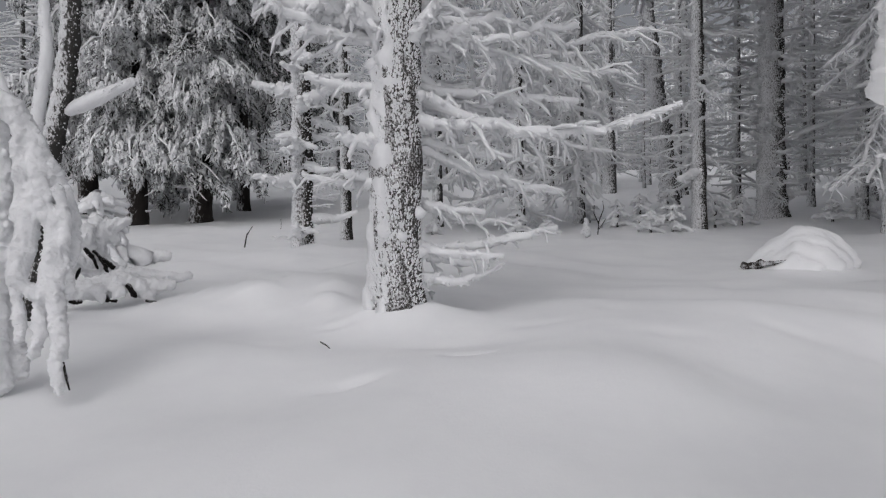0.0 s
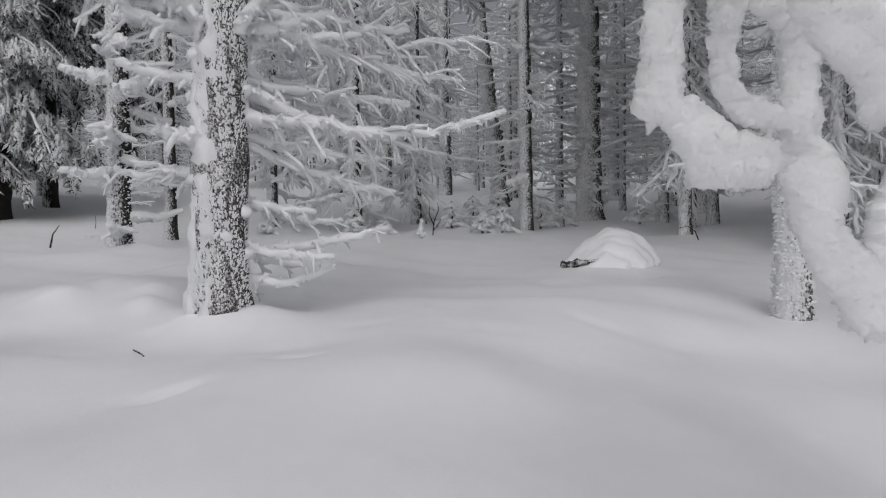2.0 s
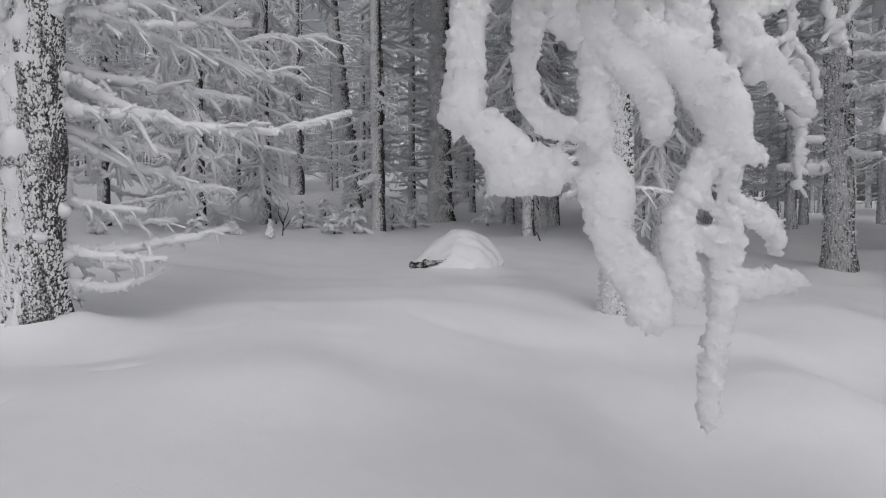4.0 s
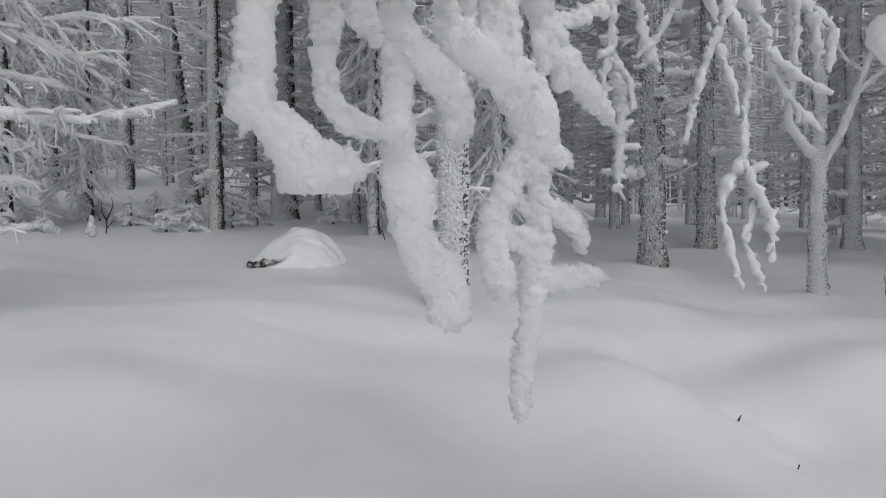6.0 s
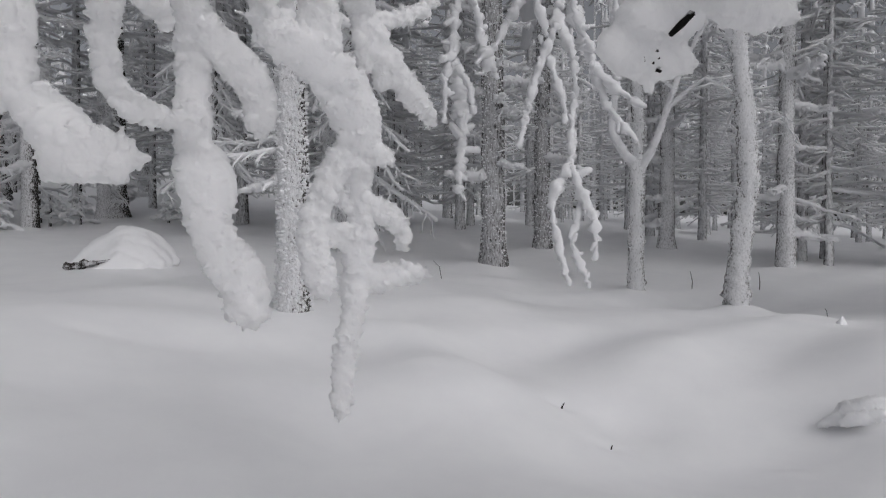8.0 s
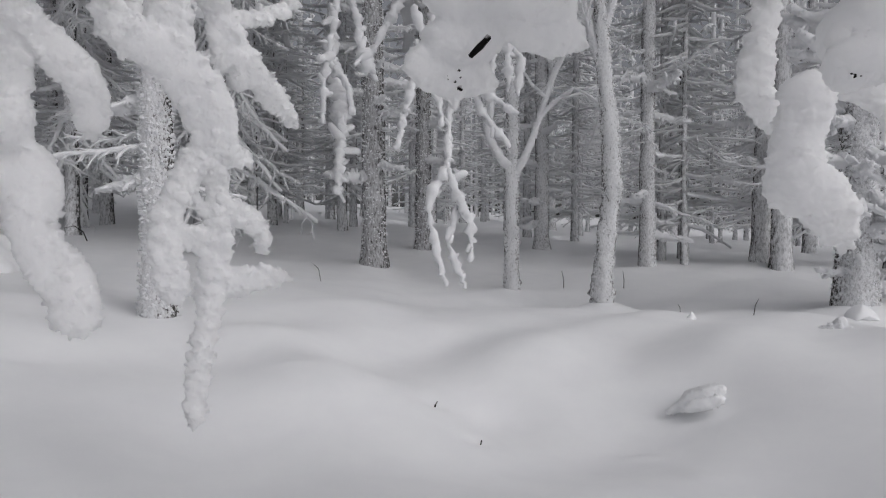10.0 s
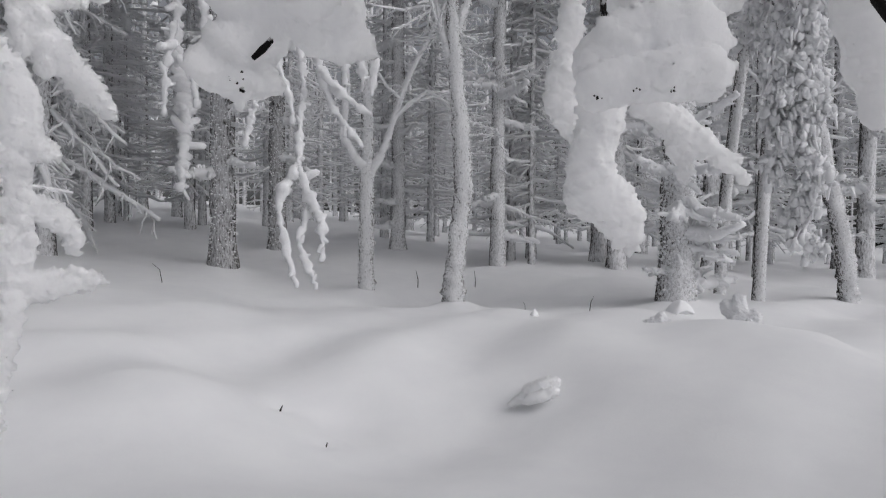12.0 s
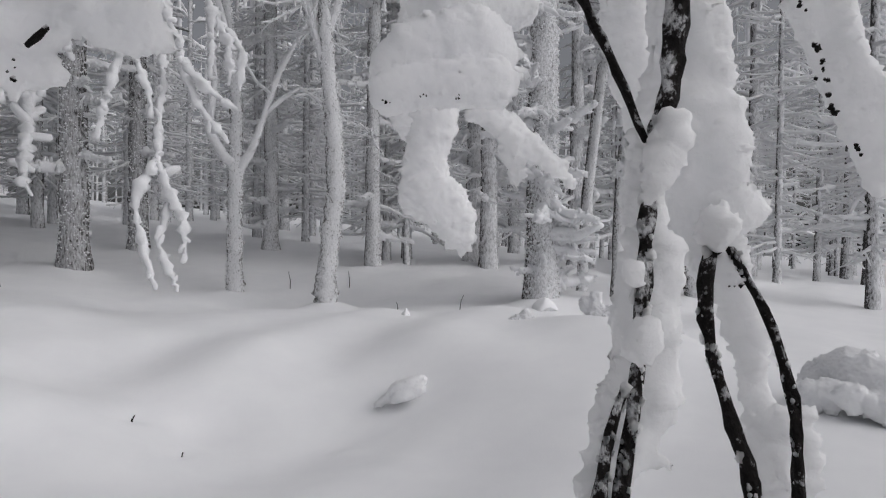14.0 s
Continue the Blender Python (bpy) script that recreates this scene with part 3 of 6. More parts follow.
fork = crooked("forked_tree", "slim forked deciduous tree white with rime", 8.35, 4.70, 0.1, [
    [(0, 0, -0.2, 0.13), (0.0, 0.0, 0.4, 0.105), (0.03, 0.02, 1.0, 0.10), (0.04, 0.02, 1.72, 0.10), (0.03, 0.0, 2.6, 0.075), (-0.1, 0.05, 3.6, 0.06), (-0.2, 0.1, 5.6, 0.03)],
    [(0.04, 0.02, 1.65, 0.08), (-0.1, 0.14, 1.85, 0.065), (-0.22, 0.28, 2.15, 0.055), (-0.18, 0.2, 2.8, 0.045), (-0.3, 0.3, 4.4, 0.02)],
    [(0.04, 0.0, 1.55, 0.07), (0.10, -0.22, 1.95, 0.05), (0.15, -0.36, 2.4, 0.042), (0.22, -0.52, 2.95, 0.038), (0.25, -0.85, 3.5, 0.03), (0.3, -1.3, 4.4, 0.016)],
    [(0.15, -0.36, 2.4, 0.03), (0.2, -0.6, 2.62, 0.03), (0.22, -0.85, 2.75, 0.022)],
    [(-0.05, 0.03, 3.2, 0.04), (-0.7, 0.0, 4.3, 0.04), (-1.4, -0.2, 4.7, 0.035)]], 71, BARK_RIMED, extra=3)
crooked("slender_tree", "slender curved tree trunk plastered white with rime", 7.85, 3.12, 0.1, [
    [(0, 0, -0.2, 0.16), (0.0, 0.0, 0.25, 0.125), (0.05, -0.03, 0.8, 0.115), (0.11, -0.08, 1.45, 0.115), (0.08, -0.05, 2.1, 0.11), (0.02, 0.0, 2.8, 0.09), (-0.05, 0.03, 3.7, 0.075), (-0.1, 0.0, 5.5, 0.05), (-0.1, 0.0, 7.5, 0.03)],
    [(0.02, 0.0, 2.75, 0.06), (-0.05, 0.12, 3.2, 0.05), (-0.1, 0.3, 4.0, 0.03)], [(0, 0, 3.3, 0.05), (0.0, -0.25, 4.0, 0.04), (0.0, -0.4, 4.8, 0.02)]], 72, BARK_RIMED, extra=6)
crooked("leaning_tree", "leaning young tree with frosted bark", 10.47, -1.5, 0.1, [
    [(0, 0, -0.2, 0.14), (0.0, 0.0, 0.2, 0.12), (0.05, 0.09, 0.9, 0.115), (0.08, 0.27, 1.75, 0.11), (0.1, 0.45, 2.7, 0.10), (0.1, 0.6, 4.2, 0.08), (0.1, 0.7, 6.5, 0.04)]], 73, BARK_WHITE, extra=6)


def snowy_column(x, y, line, seed, count, size):
    """A spruce top bowed over, its hanging boughs caked with snow."""
    rng = np.random.default_rng(seed)
    tree = thing("bowed_spruce", "young spruce bowed over, hanging boughs caked with snow", "tree", place(x, y))
    line = np.asarray(line, float)
    t = np.linspace(0, len(line) - 1, 40)
    pts = np.stack([np.interp(t, np.arange(len(line)), line[:, c]) for c in range(3)], 1)
    g = Geo()
    g.tube(pts - np.array([x, y, place(x, y)[2]]), np.linspace(0.09, 0.03, 40), 8, rng, 0.08)
    part("trunk", g.mesh("trunk", BARK_WHITE), tree)
    g = Geo()
    for i in range(count):
        p = pts[int(14 + 25.9 * i / count)] - np.array([x, y, place(x, y)[2]])
        way = rng.standard_normal(3) * (1, 1, 0) + np.array([0, 0, -1.3])
        way /= np.linalg.norm(way)
        out = size * rng.uniform(0.5, 1.2)
        for _ in range(24):
            q = p + way * out * rng.uniform(0.0, 1) + rng.standard_normal(3) * 0.05
            w = rng.uniform(0.02, 0.058)
            g.lump(q, (w, w, w * rng.uniform(0.8, 1.5)), rng, 0.2, 4, 6)
        for _ in range(7):
            q = p + way * out * rng.uniform(0.1, 1.1) + rng.standard_normal(3) * 0.07
            g.tube([q, q + np.array([rng.normal() * 0.04, rng.normal() * 0.04, -rng.uniform(0.06, 0.16)])], [0.022, 0.012], 4, rng, 0.25, cap=True)
    tagged(part("foliage", g.mesh("foliage", RIME), tree), kind="stuff")


snowy_column(10.2, -0.4, [(10.2, -0.4, 0.3), (10.15, -0.45, 2.2), (10.0, -0.6, 4.0), (9.4, -0.85, 5.0), (8.8, -0.9, 4.6), (8.85, -0.88, 3.7), (8.95, -0.86, 3.0), (9.06, -0.86, 2.3), (9.1, -0.8, 1.5)], 91, 60, 0.34)
snowy_column(9.9, 0.1, [(9.9, 0.1, 0.3), (9.8, 0.0, 2.2), (9.6, -0.2, 4.0), (9.2, -0.5, 4.6), (8.85, -0.6, 3.7), (8.99, -0.56, 3.0), (9.05, -0.6, 2.4)], 92, 34, 0.3)
crooked("leaning_tree", "thin grey tree leaning among the spruces", 3.88, 20.42, 0.2, [
    [(0, 0, -0.2, 0.28), (-0.1, 0.0, 1.3, 0.24), (-0.35, 0.1, 3.3, 0.22), (-0.62, 0.2, 6.0, 0.18), (-0.8, 0.3, 10, 0.10)]], 74, BARK_FAR, extra=10)
crooked("curved_tree", "curved young tree, rime on its windward side", -3.62, 4.25, 0.1, [
    [(-0.15, 0.0, -0.2, 0.075), (0.0, 0.0, 0.3, 0.07), (0.03, 0.03, 0.8, 0.07), (0.1, 0.07, 1.2, 0.068), (0.18, 0.1, 1.6, 0.066), (0.22, 0.12, 2.0, 0.064), (0.22, 0.14, 3.2, 0.055), (0.1, 0.2, 5.5, 0.03)],
    [(0.17, 0.10, 1.45, 0.034), (0.34, 0.12, 1.52, 0.05), (0.5, 0.14, 1.58, 0.05), (0.66, 0.16, 1.66, 0.035)],
    [(0.02, 0.0, 0.75, 0.05), (-0.03, 0.05, 1.2, 0.05), (0.08, 0.08, 1.9, 0.04), (0.0, 0.1, 2.6, 0.03)], [(-0.05, 0.0, 1.3, 0.03), (-0.35, 0.0, 1.9, 0.04), (-0.45, 0.0, 2.6, 0.04)]], 75, BARK_WHITE, 0.006, extra=0)


# dark spruces with hanging snowy boughs
def bough_mesh(rng, mat, clumps, caked):
    """A drooping bough: branchlets that hang in combs, with snow caked on top of them."""
    length = 2.5
    g, snow = Geo(), Geo()
    axis = bend((0, 0, 0), (length, 0, -0.40 * length), -0.16, 9, rng, 0.02)
    g.tube(axis, np.linspace(0.07, 0.025, 9), 6, rng, 0.1)
    for i in range(clumps):
        s = 0.10 + 0.9 * (i + rng.random()) / clumps
        k = min(int(s * 8), 7)
        base = axis[k] + (axis[k + 1] - axis[k]) * (s * 8 - k)
        wide = 0.40 * length * math.sin(math.pi * min(1, s * 0.85 + 0.12)) * rng.uniform(-1, 1)
        p = base + np.array([rng.normal() * 0.08, wide, -abs(wide) * 0.45 + rng.normal() * 0.05])
        drop = rng.uniform(0.25, 0.75)
        way = np.array([0.35, 0.25 * wide, -1.0])
        for _ in range(36):
            a = p + way * drop * rng.uniform(0, 0.85) + rng.standard_normal(3) * (0.055, 0.06, 0.04)
            b = a + np.array([0.08 * rng.normal() + 0.04, 0.08 * rng.normal(), -rng.uniform(0.07, 0.22)])
            mid = (a + b) / 2 + rng.standard_normal(3) * 0.02
            w = rng.uniform(0.008, 0.024)
            g.tube([a, mid, b], [w, w * 1.3, w * 0.4], 4, rng, 0.4)
        if rng.random() < caked:
            for m in range(16):
                q = p + way * drop * (m + rng.random()) * 0.06 + rng.standard_normal(3) * (0.045, 0.06, 0.02) + np.array([0.03, 0, 0.04])
                size = rng.uniform(0.02, 0.055)
                snow.lump(q, (size * 0.7, size * rng.uniform(0.7, 1.5), size * rng.uniform(1.3, 2.6)), rng, 0.28, 4, 6)
    split = len(g.f)
    if snow.v:
        g.add(np.vstack(snow.v), snow.f)
    m = g.mesh("bough", mat)
    m.materials.append(FAR_RIME)
    m.polygons.foreach_set("material_index", [0] * split + [1] * (len(g.f) - split))
    return m


rng = np.random.default_rng(21)
BOUGHS = [bough_mesh(rng, NEEDLE, 22, 0.2) for _ in range(4)]
BOUGHS_WHITE = [bough_mesh(rng, NEEDLE_WHITE, 22, 0.8) for _ in range(4)]


def dark_spruce(label, x, y, r, seed, low, high, boughs, reach, white):
    rng = np.random.default_rng(seed)
    tree = thing("spruce_tree", label, "tree", place(x, y), "dark spruces")
    mesh, zs, xy, rad = trunk_mesh(rng, r, 15, None, 14, BARK_DARK)
    part("crown", CROWNS[seed % 3], tree, at=Matrix.Diagonal((1.25, 1.25, 1.0, 1)))
    part("trunk", mesh, tree)
    for i in range(boughs):
        s = (i + rng.random()) / boughs
        z, turn = low + (high - low) * s ** 1.15, i * 2.399 + rng.normal() * 0.3
        size = reach * (1 - 0.45 * s) * rng.uniform(0.65, 1.1)
        stock = BOUGHS_WHITE if rng.random() < white else BOUGHS
        m = Matrix.Translation((0, 0, z)) @ Matrix.Rotation(turn, 4, "Z") @ Matrix.Rotation(rng.uniform(-0.1, 0.3), 4, "Y") @ Matrix.Scale(size / 2.5, 4)
        part("bough", stock[rng.integers(len(stock))], tree, at=m)
    for i in range(10):
        set_branch(tree, STUBS, rng, zs, xy, rad, rng.uniform(0.3, low), rng.uniform(0, 6.3), rng.uniform(0.3, 0.6))


dark_spruce("dark green spruce with drooping snow-caked boughs", -10.2, 16.0, 0.26, 81, 2.0, 9.0, 64, 2.4, 0.75)
dark_spruce("dark green spruce, boughs hanging under snow to near the ground", -8.75, 16.5, 0.30, 82, 2.3, 9.0, 58, 2.3, 0.75)
dark_spruce("old spruce with dark hanging boughs little snowed", -9.2, 20.2, 0.20, 84, 4.6, 10.5, 60, 3.5, 0.05)
dark_spruce("dark spruce with snow-caked boughs", -13.4, 18.6, 0.30, 83, 2.2, 8.8, 44, 2.8, 0.75)

# ---------------------------------------------------------------- the forest behind
rng = np.random.default_rng(31)


def far_tree_meshes(rng, r, height, n):
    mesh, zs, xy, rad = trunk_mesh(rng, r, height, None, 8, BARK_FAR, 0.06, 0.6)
    g = Geo()
    for i in range(n):
        z = 0.7 + (6.6 - 0.7) * (i + rng.random()) / n
        turn = rng.uniform(0, 6.283)
        way = np.array([np.cos(turn), np.sin(turn), rng.uniform(-0.35, 0.12)])
        at = np.array([np.interp(z, zs, xy[:, 0]), np.interp(z, zs, xy[:, 1]), z])
        length = rng.uniform(0.3, 1.45)
        limb(g, rng, at, at + way * length, 0.042, 0.024, rng.uniform(-0.05, 0.1), 3, 0.45, 0.5, 4, 4, 3, 3, 0.75, 0)
    split = len(g.f)
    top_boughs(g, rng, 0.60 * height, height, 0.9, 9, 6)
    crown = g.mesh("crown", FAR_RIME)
    crown.materials.append(NEEDLE_HAZED)
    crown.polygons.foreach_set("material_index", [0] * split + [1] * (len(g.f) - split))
    return mesh, crown


FAR = [far_tree_meshes(rng, r, h, n) for r, h, n in [(0.11, 13, 84), (0.14, 14, 90), (0.09, 11, 74), (0.17, 15, 84), (0.12, 14, 90), (0.07, 9, 60)]]
taken = [(x, y, 0.9) for _, x, y, _ in MID] + [(x, y, 1.0) for x, y, _ in THIN] + [(x, y, 2.2) for x, y, _ in DARK] + [(8.35, 4.7, 1.2), (7.85, 3.12, 1.2), (10.47, -1.5, 1.2), (3.88, 20.4, 1.2), (-9.2, 20.2, 2.0), (-6.9, 18.5, 1.2)]


def far_tree(x, y, k, size, turn):
    tree = thing("spruce_tree", "slim forest spruce with frosted trunk and white bare branches", "tree", place(x, y), "trees of the forest")
    trunk, twigs = FAR[k]
    m = Matrix.Rotation(turn, 4, "Z") @ Matrix.Scale(size, 4)
    part("trunk", trunk, tree, at=m)
    part("crown", twigs, tree, at=m)


for i, (x, y, r) in enumerate(THIN):
    k = int(np.argmin([abs(v - r) for v in (0.11, 0.14, 0.09, 0.17, 0.12, 0.07)]))
    far_tree(x, y, k, max(0.8, min(1.5, r / (0.11, 0.14, 0.09, 0.17, 0.12, 0.07)[k])), rng.uniform(0, 6))
count = 0
while count < 185:
    az, rr = np.radians(rng.uniform(-50, 118) if count < 170 else rng.uniform(20, 105)), math.sqrt(rng.uniform(13.5**2, 44**2))
    x, y = rr * math.sin(az), rr * math.cos(az)
    if az < np.radians(5) and rr < 24 or any((x - a) ** 2 + (y - b) ** 2 < c * c for a, b, c in taken):
        continue
    # the open lanes between the trunks
    if abs(az - np.radians(-14)) < 0.10 and rr < 34:
        continue
    taken.append((x, y, 1.25))
    far_tree(x, y, int(rng.integers(6)), rng.uniform(0.85, 1.25), rng.uniform(0, 6.28))
    count += 1
count = 0
while count < 36:  # behind the camera
    az, rr = np.radians(rng.uniform(165, 310)), math.sqrt(rng.uniform(9.0**2, 36**2))
    x, y = rr * math.sin(az), rr * math.cos(az)
    if any((x - a) ** 2 + (y - b) ** 2 < 2.6**2 for a, b, c in taken):
        continue
    taken.append((x, y, 1.5))
    far_tree(x, y, int(rng.integers(6)), rng.uniform(0.9, 1.3), rng.uniform(0, 6.28))
    count += 1


def far_woods():
    """Woods that nobody could count, all round."""
    rng = np.random.default_rng(33)
    stems, tops = Geo(), Geo()
    for _ in range(850):
        az, rr = rng.uniform(0, 6.283), math.sqrt(rng.uniform(44**2, 105**2))
        x, y = rr * math.sin(az), rr * math.cos(az)
        z, h, r = float(ground(x, y)), rng.uniform(11, 17), rng.uniform(0.10, 0.2)
        stems.tube([(x, y, z - 0.3), (x + rng.normal() * 0.1, y, z + h * 0.5), (x, y, z + h)], [r, r * 0.7, 0.03], 5, rng, 0.05)
        for i in range(12):
            s = rng.uniform(0.06, 1)
            turn, out = rng.uniform(0, 6.283), (0.9 if s < 0.45 else 2.1 * (1.05 - s) + 0.3) * rng.uniform(0.6, 1.1)
            p = np.array([x, y, z + h * s])
            w = 0.05 if s < 0.42 else 0.26
            tops.tube([p, p + np.array([math.cos(turn), math.sin(turn), -0.1]) * out * 0.6, p + np.array([math.cos(turn), math.sin(turn), -0.35]) * out], [w * 0.6, w, w * 0.4], 3, rng, 0.2)
    woods = thing("far_woods", "distant frosted spruce wood, trunk behind trunk", "woods", (0, 0, 0), kind="stuff")
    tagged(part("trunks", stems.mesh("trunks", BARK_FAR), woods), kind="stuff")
    # distance haze sits in the boughs' pale colour
    tagged(part("boughs", tops.mesh("boughs", NEEDLE_HAZED), woods), kind="stuff")


far_woods()

# ---------------------------------------------------------------- close things in the snow


def dome(name, label, category, x, y, wide, deep, high, seed, gap, gap_wide, lift, under, fringe=40):
    """Snow heaped over something low; gap: the way in which its edge stands off the ground and shows what lies under it."""
    rng = np.random.default_rng(seed)
    top = thing(name, label, category, place(x, y))
    n, k = 20, 48
    v, f = [], []
    for i in range(n + 1):
        s = i / n
        for j in range(k):
            a = 2 * math.pi * j / k
            off = (a - gap + math.pi) % (2 * math.pi) - math.pi
            up = lift * math.exp(-((off / gap_wide) ** 2))
            edge = 1 + 0.12 * math.sin(2 * a + seed) + 0.07 * math.sin(5 * a + 2 * seed) - 0.12 * up / max(lift, 1e-6)
            bell = (1 - s ** 2.3) * (0.86 + 0.14 * (1 - s))
            low = -0.10 * high * (1 - up / max(lift, 1e-6)) + up * high
            p = Vector((s ** 0.9 * wide * edge * math.cos(a), s ** 0.9 * deep * edge * math.sin(a), low * s + high * bell))
            p += Vector((1, 1, 0.8)) * high * (0.22 * noise.noise(p * 1.1 / high + Vector((seed, 0, 0))) + 0.035 * noise.noise(p * 4 / high)) * min(1, 1.2 - 0.5 * s)
            v.append(p)
    for i in range(n):
        f += [(i * k + j, (i + 1) * k + j, (i + 1) * k + (j + 1) % k, i * k + (j + 1) % k) for j in range(k)]
    base = len(v)
    v += [Vector((q.x * 0.78, q.y * 0.78, q.z * 0.9 - 0.01)) for q in v[-k:]]
    f += [(n * k + j, base + j, base + (j + 1) % k, n * k + (j + 1) % k) for j in range(k)]
    m = bpy.data.meshes.new("snow_cap")
    m.from_pydata([tuple(q) for q in v], [], f)
    m.materials.append(SNOW)
    m.polygons.foreach_set("use_smooth", [True] * len(m.polygons))
    part("snow_cap", m, top, "soft cap of snow")
    g = Geo()
    g.lump((0, 0, high * 0.05), (wide * 0.66, deep * 0.66, high * 0.5), rng, 0.08, 7, 12)
    for _ in range(fringe):
        a = gap + rng.normal() * gap_wide * 0.55
        up = lift * math.exp(-(((a - gap) / gap_wide) ** 2)) * high
        p = np.array([wide * 0.80 * math.cos(a), deep * 0.80 * math.sin(a), up * 1.05])
        q = p + np.array([p[0] * 0.10 + rng.normal() * 0.02, p[1] * 0.10 + rng.normal() * 0.02, -up * rng.uniform(0.3, 0.95)])
        g.tube([p * 0.85 + np.array([0, 0, 0.03]), p, q], [0.012, 0.016, 0.006], 4, rng, 0.2)
    part("stump", g.mesh("stump", under), top, "dark rotten wood and twigs under the snow")
    return top


dome("snow_lump", "small clod of snow", "snow lump", 6.75, 1.75, 0.05, 0.05, 0.07, 33, 0, 0.5, 0.0, SNOW, 0)
dome("snow_lump", "small clod of snow under the spruce", "snow lump", 7.9, 0.42, 0.2, 0.16, 0.13, 34, -2.6, 0.5, 0.3, SNOW, 0)


def stalk(x, y, lines, seed, label="thin dry stalk standing in the snow"):
    rng = np.random.default_rng(seed)
    ob = thing("dry_stalk", label, "twig", place(x, y))
    for line in lines:
        line = np.asarray(line, float)
        g = Geo()
        g.tube(line[:, :3], line[:, 3], 5, rng, 0.1)
        part("twig", g.mesh("twig", WET), ob)


stalk(-1.33, 3.6, [[(-0.05, 0.03, 0.03, 0.004), (0.0, 0.0, 0.012, 0.004), (0.05, -0.02, -0.03, 0.003)]], 1, "short dark twig lying in the snow")
# two dark slivers added to stand for the shade inside snow dimples
stalk(3.51, 2.46, [[(0, 0, -0.05, 0.008), (0.01, -0.01, 0.01, 0.006), (0.02, -0.02, 0.035, 0.003)]], 2, "added dark sliver in place of the shade in a dimple")
stalk(3.31, 1.98, [[(0, 0, -0.05, 0.006), (0.01, -0.015, 0.025, 0.003)]], 3, "added dark sliver in place of the shade in a dimple")
stalk(1.0, 12.6, [[(0, 0, -0.1, 0.012), (0.03, 0, 0.25, 0.010), (0.12, 0, 0.48, 0.007), (0.10, 0, 0.62, 0.004)], [(0.03, 0, 0.2, 0.010), (-0.06, 0, 0.4, 0.007), (-0.05, 0, 0.55, 0.004)], [(0.03, 0, 0.1, 0.010), (0.16, 0, 0.3, 0.007)]], 4, "bare thin twigs sticking out of the snow")
stalk(5.6, 11.2, [[(0, 0, -0.1, 0.012), (-0.1, 0, 0.16, 0.010), (-0.25, 0, 0.26, 0.007), (-0.42, 0, 0.22, 0.004)]], 5, "bare thin branch arching from the snow")
stalk(-4.9, 10.5, [[(0, 0, -0.1, 0.012), (0.06, 0, 0.2, 0.010), (0.16, 0, 0.34, 0.006)]], 6)
stalk(7.3, 1.3, [[(0, 0, -0.05, 0.005), (0.0, -0.02, 0.1, 0.004), (0.0, -0.05, 0.16, 0.002)]], 7)
stalk(7.6, 2.1, [[(0, 0, -0.05, 0.004), (0.0, 0.01, 0.1, 0.003), (0.0, 0.03, 0.13, 0.002)]], 8)
stalk(6.1, 6.2, [[(0, 0, -0.1, 0.005), (-0.03, 0.03, 0.16, 0.004), (-0.10, 0.08, 0.24, 0.002)]], 9)
for i, (x, y) in enumerate([(-5.2, 14.5), (-4.6, 15.4), (-6.0, 15.0), (-3.9, 16.0), (9.8, 3.6), (9.4, 4.4)]):
    stalk(x, y, [[(0, 0, -0.1, 0.006), (0.02, 0, 0.12, 0.005), (0.05 - 0.02 * i, 0, 0.26, 0.003)]], 20 + i)


def snow_bush(label, x, y, high, wide, seed, n=16, mat=RIME, thick=0.05):
    rng = np.random.default_rng(seed)
    bush = thing("snowed_sapling", label, "sapling", place(x, y), "snow-laden saplings")
    stem = Geo()
    stem.tube([(0, 0, -0.1), (0.01, 0, high * 0.5), (0, 0.01, high * 0.9)], [0.03, 0.025, 0.012], 6, rng, 0.1)
    part("stem", stem.mesh("stem", BARK_DARK), bush)
    for i in range(n):
        s = (i + rng.random()) / n
        turn = i * 2.4 + rng.normal() * 0.3
        out = wide * (1.05 - 0.8 * s) * rng.uniform(0.6, 1.1)
        p = np.array([0, 0, high * (0.12 + 0.85 * s)])
        q = p + np.array([math.cos(turn) * out, math.sin(turn) * out, high * rng.uniform(-0.22, 0.06)])
        g = Geo()
        limb(g, rng, p, q, thick * (1 - 0.4 * s), thick * 0.8 * (1 - 0.4 * s), -0.12, 4, wide * 0.5, 0.5, 6, 7, 4, 6, 0.8, 0)
        part("bough", g.mesh("bough", mat), bush)


for i, (x, y, h, w) in enumerate([(-0.48, 12.9, 0.62, 0.30), (0.1, 12.4, 0.22, 0.25), (2.0, 12.9, 0.42, 0.35), (2.45, 13.2, 0.55, 0.4), (1.6, 14.5, 0.6, 0.4), (2.2, 15.4, 0.7, 0.45), (3.6, 14.6, 0.7, 0.5), (4.3, 15.2, 0.7, 0.5), (1.2, 16.5, 0.5, 0.4), (5.9, 14.6, 0.5, 0.4), (0.75, 12.0, 0.35, 0.08), (-2.2, 13.5, 0.3, 0.3), (6.9, 15.5, 0.6, 0.5), (2.9, 15.9, 0.8, 0.5)]):
    snow_bush("small spruce sapling buried in lumps of snow", x, y, h, w, 200 + i, 12, RIME, 0.055)
snow_bush("young spruce bent under heavy snow, dark twigs below", -5.3, 7.4, 1.0, 0.6, 231, 18, RIME, 0.12)
BENT_0 = [(0.423, 0.953, 1.936, 0.029), (0.349, 0.969, 1.915, 0.029), (0.294, 0.980, 1.880, 0.032)]
